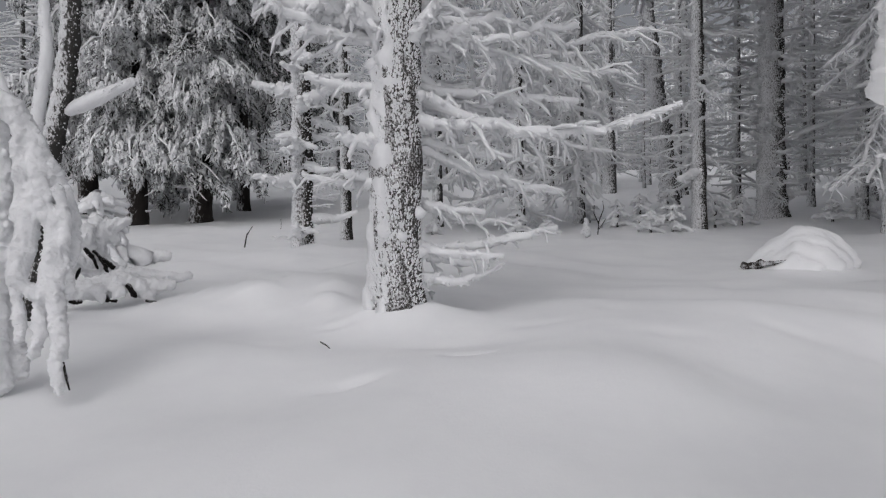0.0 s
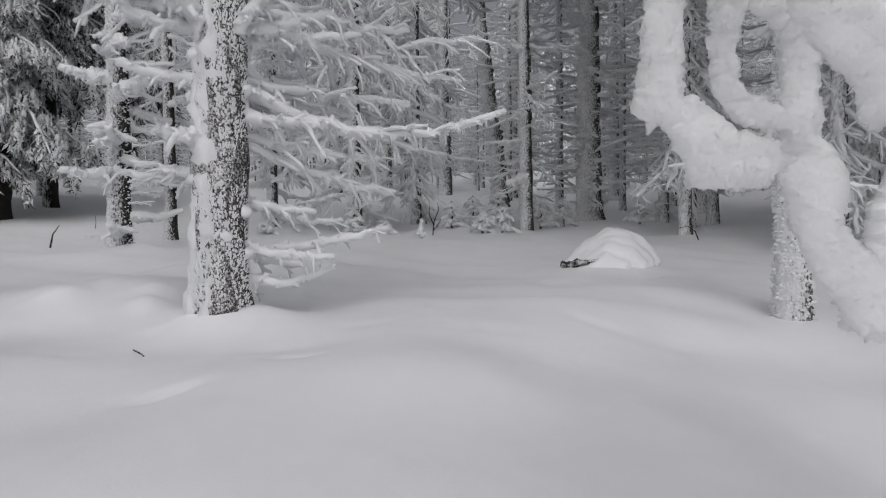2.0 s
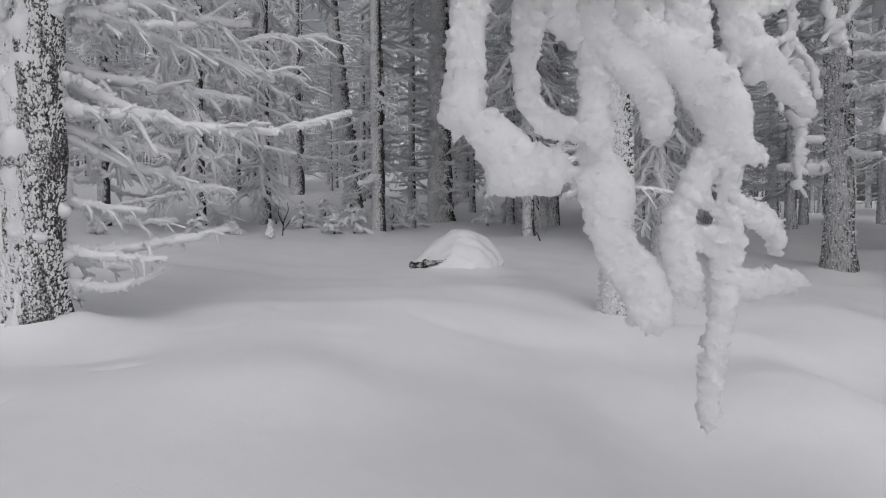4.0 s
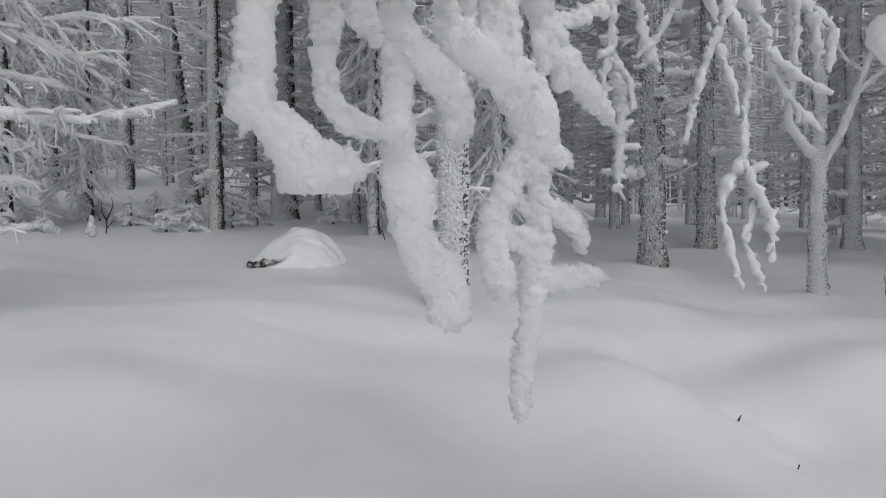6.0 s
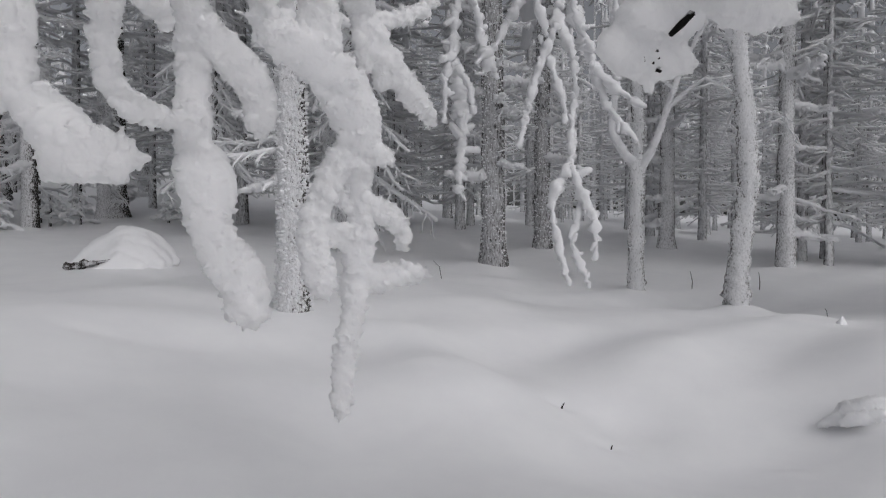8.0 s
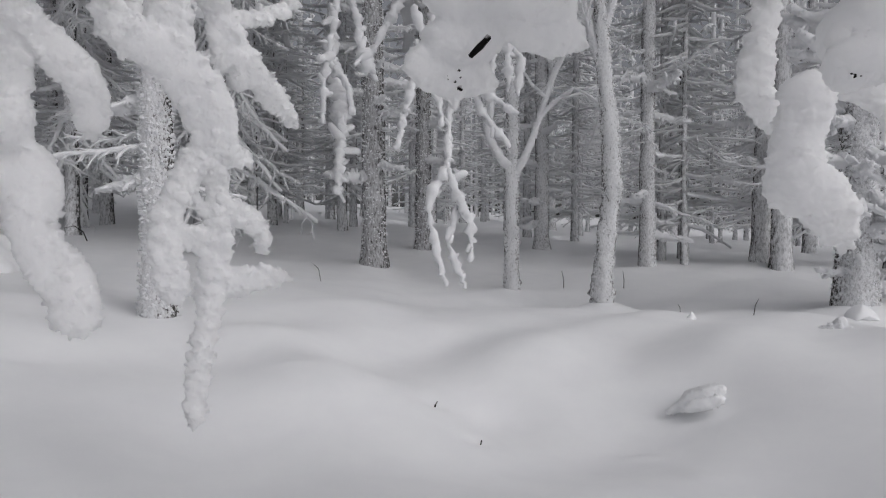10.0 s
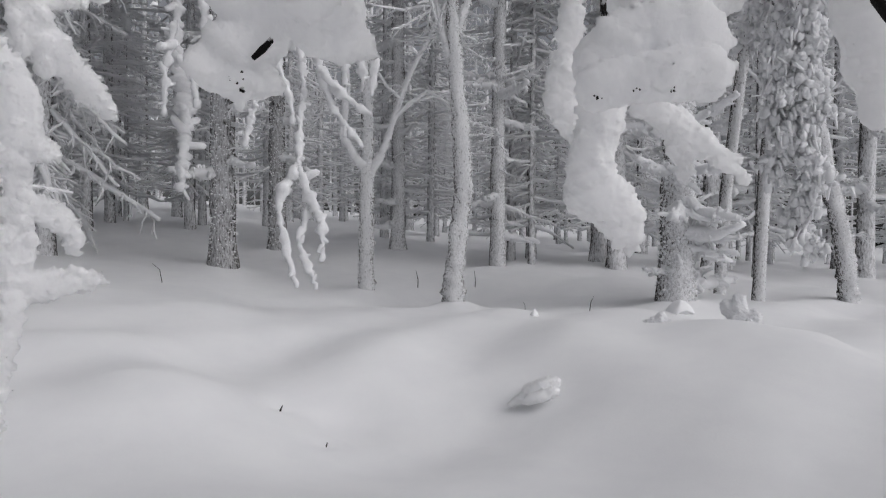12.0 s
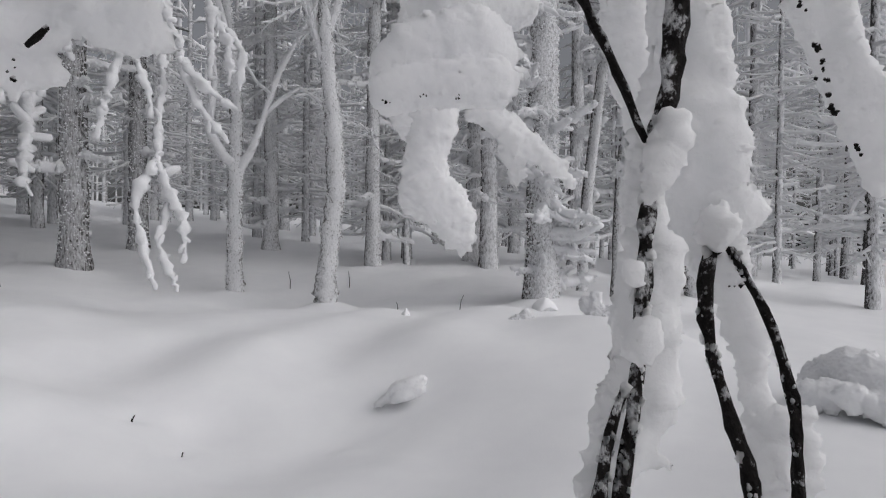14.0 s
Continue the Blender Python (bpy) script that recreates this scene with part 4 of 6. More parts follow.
BENT_1 = [(0.371, 1.029, 1.943, 0.030), (0.453, 1.022, 1.971, 0.033), (0.537, 1.024, 1.966, 0.036), (0.604, 1.025, 1.974, 0.037)]
BENT_2 = [(0.271, 1.001, 1.842, 0.035), (0.268, 1.001, 1.776, 0.032), (0.264, 1.003, 1.710, 0.030), (0.259, 1.005, 1.665, 0.035), (0.257, 1.005, 1.628, 0.037)]
BENT_3 = [(0.282, 0.988, 1.624, 0.035), (0.312, 0.966, 1.580, 0.040), (0.328, 0.954, 1.556, 0.042), (0.362, 0.931, 1.551, 0.038), (0.382, 0.917, 1.549, 0.031)]
BENT_4 = [(0.299, 0.974, 1.546, 0.031), (0.318, 0.961, 1.539, 0.031), (0.364, 0.930, 1.544, 0.032), (0.379, 0.919, 1.542, 0.030)]
BENT_5 = [(0.397, 1.057, 1.880, 0.029), (0.405, 1.076, 1.804, 0.024), (0.409, 1.091, 1.752, 0.021), (0.413, 1.098, 1.706, 0.019), (0.423, 1.098, 1.674, 0.023), (0.446, 1.094, 1.651, 0.021), (0.479, 1.086, 1.638, 0.017), (0.551, 1.098, 1.636, 0.019)]
BENT_6 = [(0.434, 1.071, 1.902, 0.058), (0.466, 1.082, 1.860, 0.043), (0.484, 1.090, 1.821, 0.025), (0.499, 1.094, 1.798, 0.010)]
BENT_7 = [(0.548, 1.097, 1.936, 0.039), (0.559, 1.118, 1.842, 0.031), (0.569, 1.133, 1.743, 0.031), (0.556, 1.107, 1.643, 0.031), (0.564, 1.120, 1.598, 0.036)]
BENT_8 = [(0.571, 1.129, 1.589, 0.043), (0.577, 1.122, 1.568, 0.056), (0.587, 1.117, 1.544, 0.056), (0.586, 1.107, 1.518, 0.051), (0.585, 1.109, 1.488, 0.044), (0.577, 1.104, 1.462, 0.036), (0.585, 1.099, 1.436, 0.036), (0.593, 1.084, 1.410, 0.042), (0.614, 1.069, 1.386, 0.046), (0.626, 1.047, 1.364, 0.041), (0.625, 1.036, 1.328, 0.039), (0.617, 1.025, 1.298, 0.037)]
BENT_9 = [(0.602, 1.045, 1.316, 0.028), (0.608, 1.036, 1.308, 0.031), (0.620, 1.028, 1.306, 0.033), (0.632, 1.020, 1.308, 0.030), (0.641, 1.016, 1.316, 0.026)]
BENT_10 = [(0.564, 1.110, 1.831, 0.030), (0.593, 1.100, 1.792, 0.033), (0.629, 1.090, 1.755, 0.036), (0.662, 1.084, 1.724, 0.037), (0.674, 1.085, 1.683, 0.033), (0.681, 1.089, 1.641, 0.031)]
BENT_11 = [(0.930, 1.563, 2.176, 0.039), (0.951, 1.596, 2.099, 0.031), (0.978, 1.617, 2.024, 0.037), (0.985, 1.536, 1.951, 0.052), (1.079, 1.566, 1.960, 0.068), (1.138, 1.565, 1.925, 0.071), (1.207, 1.574, 1.875, 0.081), (1.250, 1.567, 1.806, 0.084), (1.274, 1.570, 1.750, 0.069), (1.284, 1.577, 1.692, 0.065)]
BENT_12 = [(1.160, 1.469, 2.290, 0.050), (1.119, 1.566, 2.124, 0.053), (1.123, 1.569, 2.029, 0.065), (1.131, 1.555, 1.954, 0.062)]
BENT_13 = [(1.003, 1.550, 2.157, 0.015), (1.025, 1.582, 2.047, 0.013), (1.002, 1.543, 1.978, 0.020)]
BENT_14 = [(1.284, 1.576, 1.700, 0.047), (1.324, 1.550, 1.688, 0.040), (1.353, 1.526, 1.666, 0.015)]
BENT_15 = [(1.179, 1.511, 2.215, 0.044), (1.203, 1.503, 2.154, 0.043), (1.283, 1.567, 2.089, 0.043), (1.318, 1.551, 2.014, 0.047), (1.359, 1.544, 1.959, 0.049), (1.429, 1.555, 1.915, 0.043), (1.502, 1.565, 1.867, 0.038), (1.559, 1.572, 1.821, 0.023)]
BENT_16 = [(1.330, 1.557, 1.975, 0.040), (1.341, 1.549, 1.932, 0.029), (1.345, 1.549, 1.907, 0.015)]
BENT_17 = [(1.267, 1.561, 2.047, 0.016), (1.283, 1.570, 1.988, 0.027), (1.290, 1.573, 1.935, 0.020)]
BENT_18 = [(1.301, 1.562, 2.082, 0.016), (1.423, 1.579, 2.120, 0.019), (1.524, 1.583, 2.172, 0.019), (1.603, 1.586, 2.261, 0.018)]
BENT_19 = [(1.256, 1.591, 1.708, 0.051), (1.220, 1.611, 1.648, 0.043), (1.184, 1.628, 1.580, 0.042), (1.156, 1.633, 1.503, 0.045), (1.137, 1.629, 1.427, 0.041), (1.137, 1.612, 1.368, 0.046), (1.146, 1.597, 1.314, 0.053), (1.151, 1.575, 1.275, 0.032)]
BENT_20 = [(1.167, 1.626, 1.469, 0.036), (1.225, 1.613, 1.440, 0.040), (1.275, 1.599, 1.429, 0.044)]
BENT_21 = [(1.212, 1.617, 1.553, 0.013), (1.245, 1.610, 1.536, 0.013), (1.273, 1.602, 1.519, 0.015)]
BENT_22 = [(1.274, 1.584, 1.666, 0.029), (1.284, 1.588, 1.581, 0.029), (1.294, 1.592, 1.495, 0.035), (1.285, 1.585, 1.409, 0.044), (1.274, 1.591, 1.323, 0.044), (1.250, 1.578, 1.239, 0.033), (1.232, 1.571, 1.156, 0.032), (1.210, 1.565, 1.074, 0.032), (1.185, 1.552, 0.995, 0.028), (1.183, 1.536, 0.924, 0.016)]
BENT_23 = [(1.300, 1.590, 1.538, 0.029), (1.355, 1.576, 1.520, 0.039), (1.396, 1.554, 1.490, 0.039), (1.422, 1.548, 1.446, 0.024), (1.421, 1.560, 1.404, 0.021)]
BENT_24 = [(1.285, 1.583, 1.323, 0.044), (1.344, 1.562, 1.309, 0.046), (1.398, 1.537, 1.321, 0.035), (1.445, 1.512, 1.327, 0.024), (1.470, 1.495, 1.318, 0.009)]
BENT_25 = [(0.886, 1.503, 2.203, 0.055), (0.802, 1.216, 2.225, 0.048), (0.735, 0.934, 2.189, 0.043), (0.716, 0.615, 2.108, 0.035), (0.689, 0.316, 1.935, 0.026)]
BENT = [BENT_0, BENT_1, BENT_2, BENT_3, BENT_4, BENT_5, BENT_6, BENT_7, BENT_8, BENT_9, BENT_10, BENT_11, BENT_12, BENT_13, BENT_14, BENT_15, BENT_16, BENT_17, BENT_18, BENT_19, BENT_20, BENT_21, BENT_22, BENT_23, BENT_24, BENT_25]

DROOP_0 = [(-2.642, 2.530, 1.982, 0.059), (-2.528, 2.605, 2.058, 0.071), (-2.451, 2.662, 2.043, 0.077), (-2.429, 2.670, 2.025, 0.070), (-2.390, 2.705, 1.940, 0.059), (-2.341, 2.752, 1.802, 0.055), (-2.289, 2.793, 1.659, 0.052), (-2.259, 2.808, 1.544, 0.043), (-2.249, 2.803, 1.430, 0.038), (-2.258, 2.779, 1.315, 0.023)]
DROOP_1 = [(-2.345, 2.756, 1.802, 0.047), (-2.357, 2.745, 1.705, 0.064), (-2.388, 2.716, 1.575, 0.064), (-2.396, 2.700, 1.464, 0.064), (-2.400, 2.682, 1.354, 0.058), (-2.407, 2.659, 1.273, 0.040)]
DROOP_2 = [(-2.345, 2.708, 1.655, 0.046), (-2.298, 2.735, 1.542, 0.052), (-2.283, 2.732, 1.416, 0.049), (-2.300, 2.699, 1.289, 0.046), (-2.300, 2.676, 1.199, 0.034)]
DROOP_3 = [(-2.272, 2.709, 1.441, 0.040), (-2.263, 2.705, 1.353, 0.045), (-2.257, 2.694, 1.226, 0.048), (-2.243, 2.682, 1.101, 0.048), (-2.221, 2.675, 1.007, 0.042), (-2.228, 2.644, 0.918, 0.039), (-2.202, 2.639, 0.843, 0.031), (-2.189, 2.631, 0.807, 0.020)]
DROOP_4 = [(-2.535, 2.741, 1.693, 0.060), (-2.535, 2.762, 1.513, 0.060), (-2.521, 2.784, 1.351, 0.060), (-2.547, 2.765, 1.220, 0.058), (-2.544, 2.760, 1.056, 0.055), (-2.517, 2.775, 0.940, 0.061), (-2.511, 2.772, 0.846, 0.055)]
DROOP_5 = [(-2.512, 2.708, 2.035, 0.072), (-2.540, 2.716, 1.864, 0.066), (-2.542, 2.734, 1.707, 0.078), (-2.567, 2.724, 1.468, 0.090), (-2.572, 2.711, 1.219, 0.090), (-2.562, 2.687, 0.974, 0.090), (-2.537, 2.673, 0.804, 0.090)]
DROOP_6 = [(-2.424, 2.645, 1.293, 0.035), (-2.361, 2.693, 1.226, 0.040), (-2.306, 2.731, 1.159, 0.037)]
DROOP_7 = [(-2.340, 2.707, 1.196, 0.029), (-2.336, 2.699, 1.098, 0.035), (-2.337, 2.684, 0.997, 0.029), (-2.347, 2.668, 0.956, 0.023)]
DROOP_8 = [(-2.406, 2.677, 1.977, 0.035), (-2.417, 2.693, 1.834, 0.035), (-2.415, 2.712, 1.688, 0.041), (-2.437, 2.703, 1.541, 0.029)]
DROOP_9 = [(-2.254, 2.712, 1.685, 0.026), (-2.230, 2.740, 1.539, 0.026), (-2.242, 2.732, 1.416, 0.028), (-2.228, 2.739, 1.317, 0.026), (-2.216, 2.742, 1.217, 0.017)]
DROOP_10 = [(-2.382, 2.710, 1.908, 0.029), (-2.359, 2.718, 1.761, 0.035), (-2.307, 2.738, 1.639, 0.029)]
DROOP_11 = [(-2.472, 2.740, 1.417, 0.030), (-2.473, 2.712, 1.269, 0.027), (-2.435, 2.708, 1.121, 0.026), (-2.422, 2.683, 1.026, 0.023)]
DROOP = [DROOP_0, DROOP_1, DROOP_2, DROOP_3, DROOP_4, DROOP_5, DROOP_6, DROOP_7, DROOP_8, DROOP_9, DROOP_10, DROOP_11]

PAD_0 = [(0.641, 0.328, 1.632, 0.014), (0.676, 0.326, 1.633, 0.027), (0.696, 0.313, 1.630, 0.026), (0.715, 0.292, 1.633, 0.021), (0.718, 0.284, 1.620, 0.010)]
PAD_1 = [(0.664, 0.329, 1.620, 0.016), (0.686, 0.320, 1.612, 0.011), (0.699, 0.305, 1.614, 0.010)]
PAD_2 = [(0.651, 0.319, 1.664, 0.012), (0.666, 0.302, 1.657, 0.030), (0.693, 0.283, 1.665, 0.029), (0.713, 0.272, 1.670, 0.023)]
PAD_3 = [(0.666, 0.309, 1.707, 0.036), (0.690, 0.279, 1.711, 0.036), (0.726, 0.249, 1.704, 0.033), (0.784, 0.222, 1.715, 0.031)]
PAD_4 = [(0.729, 0.256, 1.678, 0.021), (0.755, 0.244, 1.680, 0.027), (0.783, 0.226, 1.681, 0.029), (0.800, 0.211, 1.677, 0.021), (0.802, 0.204, 1.664, 0.009)]
PAD_5 = [(0.690, 0.313, 1.604, 0.004), (0.689, 0.309, 1.592, 0.002)]
PAD_6 = [(0.693, 0.249, 1.715, 0.051), (0.701, 0.198, 1.748, 0.045), (0.719, 0.130, 1.769, 0.038), (0.739, 0.050, 1.775, 0.031)]
PAD_7 = [(1.565, 0.148, 2.044, 0.029), (1.562, 0.153, 1.946, 0.022), (1.558, 0.157, 1.872, 0.025), (1.551, 0.171, 1.810, 0.035), (1.546, 0.178, 1.761, 0.036), (1.550, 0.168, 1.718, 0.035), (1.566, 0.130, 1.676, 0.031)]
PAD_8 = [(0.799, -0.045, 1.601, 0.021), (0.809, -0.066, 1.610, 0.023), (0.820, -0.092, 1.615, 0.024), (0.832, -0.119, 1.617, 0.027), (0.844, -0.145, 1.621, 0.028), (0.853, -0.165, 1.622, 0.024)]
PAD_9 = [(0.821, -0.043, 1.632, 0.026), (0.832, -0.067, 1.653, 0.038), (0.849, -0.105, 1.662, 0.044), (0.864, -0.138, 1.668, 0.045), (0.875, -0.162, 1.660, 0.028)]
PAD_10 = [(0.881, -0.077, 1.718, 0.053), (0.902, -0.122, 1.725, 0.053), (0.920, -0.163, 1.719, 0.033), (0.930, -0.185, 1.738, 0.023)]
PAD_11 = [(1.434, 0.059, 1.719, 0.049), (1.432, 0.063, 1.675, 0.042), (1.425, 0.076, 1.625, 0.044), (1.420, 0.083, 1.576, 0.054), (1.423, 0.077, 1.537, 0.056), (1.439, 0.039, 1.519, 0.058), (1.448, 0.018, 1.482, 0.044), (1.451, 0.009, 1.446, 0.028)]
PAD_12 = [(1.419, 0.085, 1.554, 0.051), (1.407, 0.111, 1.529, 0.026), (1.413, 0.096, 1.505, 0.023)]
PAD_13 = [(1.586, 0.014, 1.746, 0.033), (1.601, -0.019, 1.730, 0.033), (1.616, -0.054, 1.702, 0.029), (1.631, -0.088, 1.673, 0.028), (1.647, -0.126, 1.646, 0.026), (1.661, -0.159, 1.623, 0.020), (1.671, -0.181, 1.594, 0.014), (1.676, -0.192, 1.579, 0.008)]
PAD_14 = [(1.620, -0.064, 1.678, 0.028), (1.622, -0.071, 1.622, 0.022), (1.626, -0.080, 1.595, 0.014)]
PAD = [PAD_0, PAD_1, PAD_2, PAD_3, PAD_4, PAD_5, PAD_6, PAD_7, PAD_8, PAD_9, PAD_10, PAD_11, PAD_12, PAD_13, PAD_14]

STEM_0 = [(0.640, -0.329, 1.650, 0.030), (0.641, -0.330, 1.610, 0.030), (0.656, -0.332, 1.581, 0.032), (0.632, -0.328, 1.550, 0.036)]
STEM_1 = [(0.631, -0.328, 1.548, 0.039), (0.637, -0.332, 1.525, 0.042), (0.641, -0.335, 1.501, 0.045), (0.653, -0.342, 1.482, 0.048), (0.653, -0.343, 1.467, 0.048)]
STEM_2 = [(0.654, -0.366, 1.477, 0.024), (0.676, -0.380, 1.466, 0.018)]
STEM_3 = [(0.595, -0.300, 1.523, 0.011), (0.581, -0.298, 1.500, 0.011), (0.567, -0.297, 1.477, 0.012), (0.554, -0.295, 1.456, 0.013)]
STEM_4 = [(0.554, -0.302, 1.453, 0.020), (0.544, -0.298, 1.423, 0.020), (0.538, -0.300, 1.401, 0.024), (0.531, -0.298, 1.382, 0.024), (0.525, -0.294, 1.367, 0.024), (0.520, -0.285, 1.348, 0.018), (0.516, -0.279, 1.330, 0.014), (0.511, -0.276, 1.306, 0.013)]
STEM_5 = [(0.532, -0.301, 1.382, 0.023), (0.528, -0.306, 1.367, 0.014), (0.527, -0.308, 1.358, 0.009)]
STEM_6 = [(0.520, -0.292, 1.338, 0.008), (0.522, -0.301, 1.335, 0.006), (0.523, -0.310, 1.330, 0.002)]
STEM_7 = [(0.665, -0.353, 1.449, 0.026), (0.651, -0.358, 1.426, 0.018), (0.681, -0.378, 1.401, 0.012), (0.686, -0.383, 1.371, 0.014), (0.677, -0.385, 1.342, 0.011), (0.656, -0.384, 1.322, 0.010), (0.649, -0.392, 1.301, 0.013), (0.640, -0.398, 1.268, 0.015)]
STEM_8 = [(0.650, -0.399, 1.334, 0.007), (0.652, -0.398, 1.320, 0.007), (0.648, -0.401, 1.309, 0.005)]
STEM_9 = [(0.652, -0.414, 1.332, 0.006), (0.659, -0.418, 1.304, 0.009), (0.643, -0.415, 1.269, 0.008)]
STEM_10 = [(0.698, -0.427, 1.664, 0.025), (0.707, -0.436, 1.628, 0.025), (0.703, -0.442, 1.600, 0.020), (0.713, -0.461, 1.569, 0.022), (0.717, -0.476, 1.543, 0.023), (0.717, -0.486, 1.517, 0.022), (0.729, -0.496, 1.492, 0.017)]
STEM_11 = [(0.715, -0.468, 1.569, 0.017), (0.713, -0.487, 1.564, 0.019)]
STEM = [STEM_0, STEM_1, STEM_2, STEM_3, STEM_4, STEM_5, STEM_6, STEM_7, STEM_8, STEM_9, STEM_10, STEM_11]
FRONT_0 = [(0.576, -0.317, 1.532, 0.011), (0.563, -0.313, 1.513, 0.014), (0.548, -0.306, 1.491, 0.013), (0.538, -0.300, 1.478, 0.006)]
FRONT_1 = [(0.517, -0.293, 1.439, 0.006), (0.514, -0.291, 1.431, 0.006)]
FRONT_2 = [(0.508, -0.298, 1.411, 0.008), (0.502, -0.294, 1.396, 0.009)]
FRONT_3 = [(0.629, -0.344, 1.453, 0.011), (0.621, -0.351, 1.472, 0.017)]
FRONT_4 = [(0.864, -0.287, 1.742, 0.028), (0.863, -0.289, 1.682, 0.026), (0.864, -0.296, 1.635, 0.023), (0.865, -0.303, 1.593, 0.019), (0.866, -0.307, 1.567, 0.015)]
FRONT = [FRONT_0, FRONT_1, FRONT_2, FRONT_3, FRONT_4]
PADBARK_0 = [(0.675, 0.279, 1.639, 0.002), (0.674, 0.273, 1.643, 0.003), (0.675, 0.268, 1.646, 0.004), (0.677, 0.263, 1.651, 0.003), (0.679, 0.258, 1.657, 0.003)]
PADBARK_1 = [(0.669, 0.289, 1.624, 0.002), (0.670, 0.287, 1.615, 0.004), (0.668, 0.288, 1.607, 0.004)]
PADBARK_2 = [(0.663, 0.300, 1.619, 0.001), (0.663, 0.299, 1.617, 0.001), (0.663, 0.299, 1.615, 0.001)]
PADBARK_3 = [(0.777, -0.094, 1.597, 0.002), (0.778, -0.097, 1.596, 0.002), (0.780, -0.100, 1.597, 0.002)]
PADBARK_4 = [(0.791, -0.126, 1.596, 0.002), (0.792, -0.129, 1.595, 0.003), (0.794, -0.131, 1.596, 0.002)]
PADBARK_5 = [(0.762, -0.060, 1.589, 0.002), (0.763, -0.063, 1.588, 0.002), (0.764, -0.065, 1.589, 0.002)]
PADBARK = [PADBARK_0, PADBARK_1, PADBARK_2, PADBARK_3, PADBARK_4, PADBARK_5]

TWIG_0 = [(0.593, -0.320, 1.668, 0.007), (0.591, -0.319, 1.624, 0.007), (0.591, -0.318, 1.587, 0.007), (0.589, -0.315, 1.554, 0.006), (0.580, -0.308, 1.525, 0.006), (0.556, -0.301, 1.487, 0.005), (0.537, -0.299, 1.459, 0.004), (0.527, -0.297, 1.430, 0.004), (0.517, -0.295, 1.400, 0.004), (0.508, -0.294, 1.376, 0.004), (0.502, -0.290, 1.350, 0.004), (0.496, -0.285, 1.319, 0.004), (0.493, -0.281, 1.281, 0.005)]
TWIG_1 = [(0.506, -0.287, 1.374, 0.002), (0.501, -0.280, 1.356, 0.003), (0.495, -0.275, 1.330, 0.004), (0.491, -0.272, 1.290, 0.005)]
TWIG_2 = [(0.629, -0.351, 1.472, 0.004), (0.630, -0.344, 1.433, 0.005), (0.629, -0.342, 1.413, 0.005), (0.626, -0.345, 1.390, 0.005), (0.620, -0.352, 1.360, 0.004), (0.615, -0.356, 1.339, 0.004), (0.609, -0.364, 1.322, 0.005), (0.602, -0.370, 1.302, 0.005), (0.591, -0.371, 1.274, 0.005)]
TWIG_3 = [(0.631, -0.340, 1.464, 0.002), (0.640, -0.348, 1.457, 0.003), (0.649, -0.355, 1.446, 0.003)]
TWIG_4 = [(0.648, -0.362, 1.449, 0.003), (0.644, -0.376, 1.423, 0.003), (0.641, -0.386, 1.406, 0.003), (0.638, -0.391, 1.387, 0.003), (0.633, -0.397, 1.364, 0.004), (0.626, -0.402, 1.339, 0.004), (0.620, -0.402, 1.314, 0.004), (0.609, -0.400, 1.281, 0.004)]
TWIG_5 = [(0.604, -0.242, 1.651, 0.003), (0.607, -0.258, 1.619, 0.003), (0.600, -0.274, 1.585, 0.003), (0.593, -0.286, 1.555, 0.003), (0.585, -0.297, 1.524, 0.003), (0.585, -0.300, 1.518, 0.002)]
TWIG_6 = [(0.668, -0.419, 1.597, 0.003), (0.669, -0.422, 1.591, 0.006), (0.670, -0.424, 1.585, 0.003)]
TWIG_7 = [(0.670, -0.425, 1.583, 0.002), (0.671, -0.427, 1.579, 0.004), (0.671, -0.427, 1.576, 0.003)]
TWIG_8 = [(0.673, -0.424, 1.573, 0.002), (0.672, -0.428, 1.572, 0.004), (0.672, -0.430, 1.570, 0.003)]
TWIG_9 = [(0.672, -0.432, 1.557, 0.003), (0.673, -0.435, 1.553, 0.007), (0.674, -0.437, 1.548, 0.005)]
TWIG_10 = [(0.684, -0.452, 1.524, 0.002), (0.683, -0.454, 1.521, 0.004), (0.683, -0.455, 1.519, 0.002)]
TWIG_11 = [(0.658, -0.408, 1.625, 0.002), (0.658, -0.410, 1.622, 0.005), (0.659, -0.411, 1.620, 0.003)]
TWIG_12 = [(0.624, -0.358, 1.423, 0.002), (0.624, -0.361, 1.422, 0.004), (0.623, -0.365, 1.423, 0.002)]
TWIG_13 = [(0.685, 0.275, 1.636, 0.003), (0.688, 0.273, 1.631, 0.006), (0.691, 0.271, 1.625, 0.004)]
TWIG_14 = [(0.657, 0.242, 1.644, 0.004), (0.656, 0.236, 1.649, 0.005), (0.656, 0.228, 1.654, 0.007), (0.656, 0.220, 1.660, 0.004)]
TWIG_15 = [(0.705, 0.257, 1.671, 0.005), (0.707, 0.230, 1.692, 0.006), (0.707, 0.195, 1.721, 0.006), (0.715, 0.129, 1.761, 0.008)]
TWIG_16 = [(0.799, -0.059, 1.597, 0.001), (0.799, -0.061, 1.596, 0.002), (0.800, -0.064, 1.597, 0.001)]
TWIG_17 = [(0.800, -0.074, 1.599, 0.001), (0.801, -0.077, 1.598, 0.002), (0.801, -0.080, 1.599, 0.001)]
TWIG_18 = [(0.797, -0.092, 1.598, 0.001), (0.798, -0.094, 1.597, 0.002), (0.798, -0.097, 1.598, 0.001)]
TWIG_19 = [(0.799, -0.118, 1.600, 0.001), (0.799, -0.121, 1.599, 0.002), (0.799, -0.124, 1.599, 0.001)]
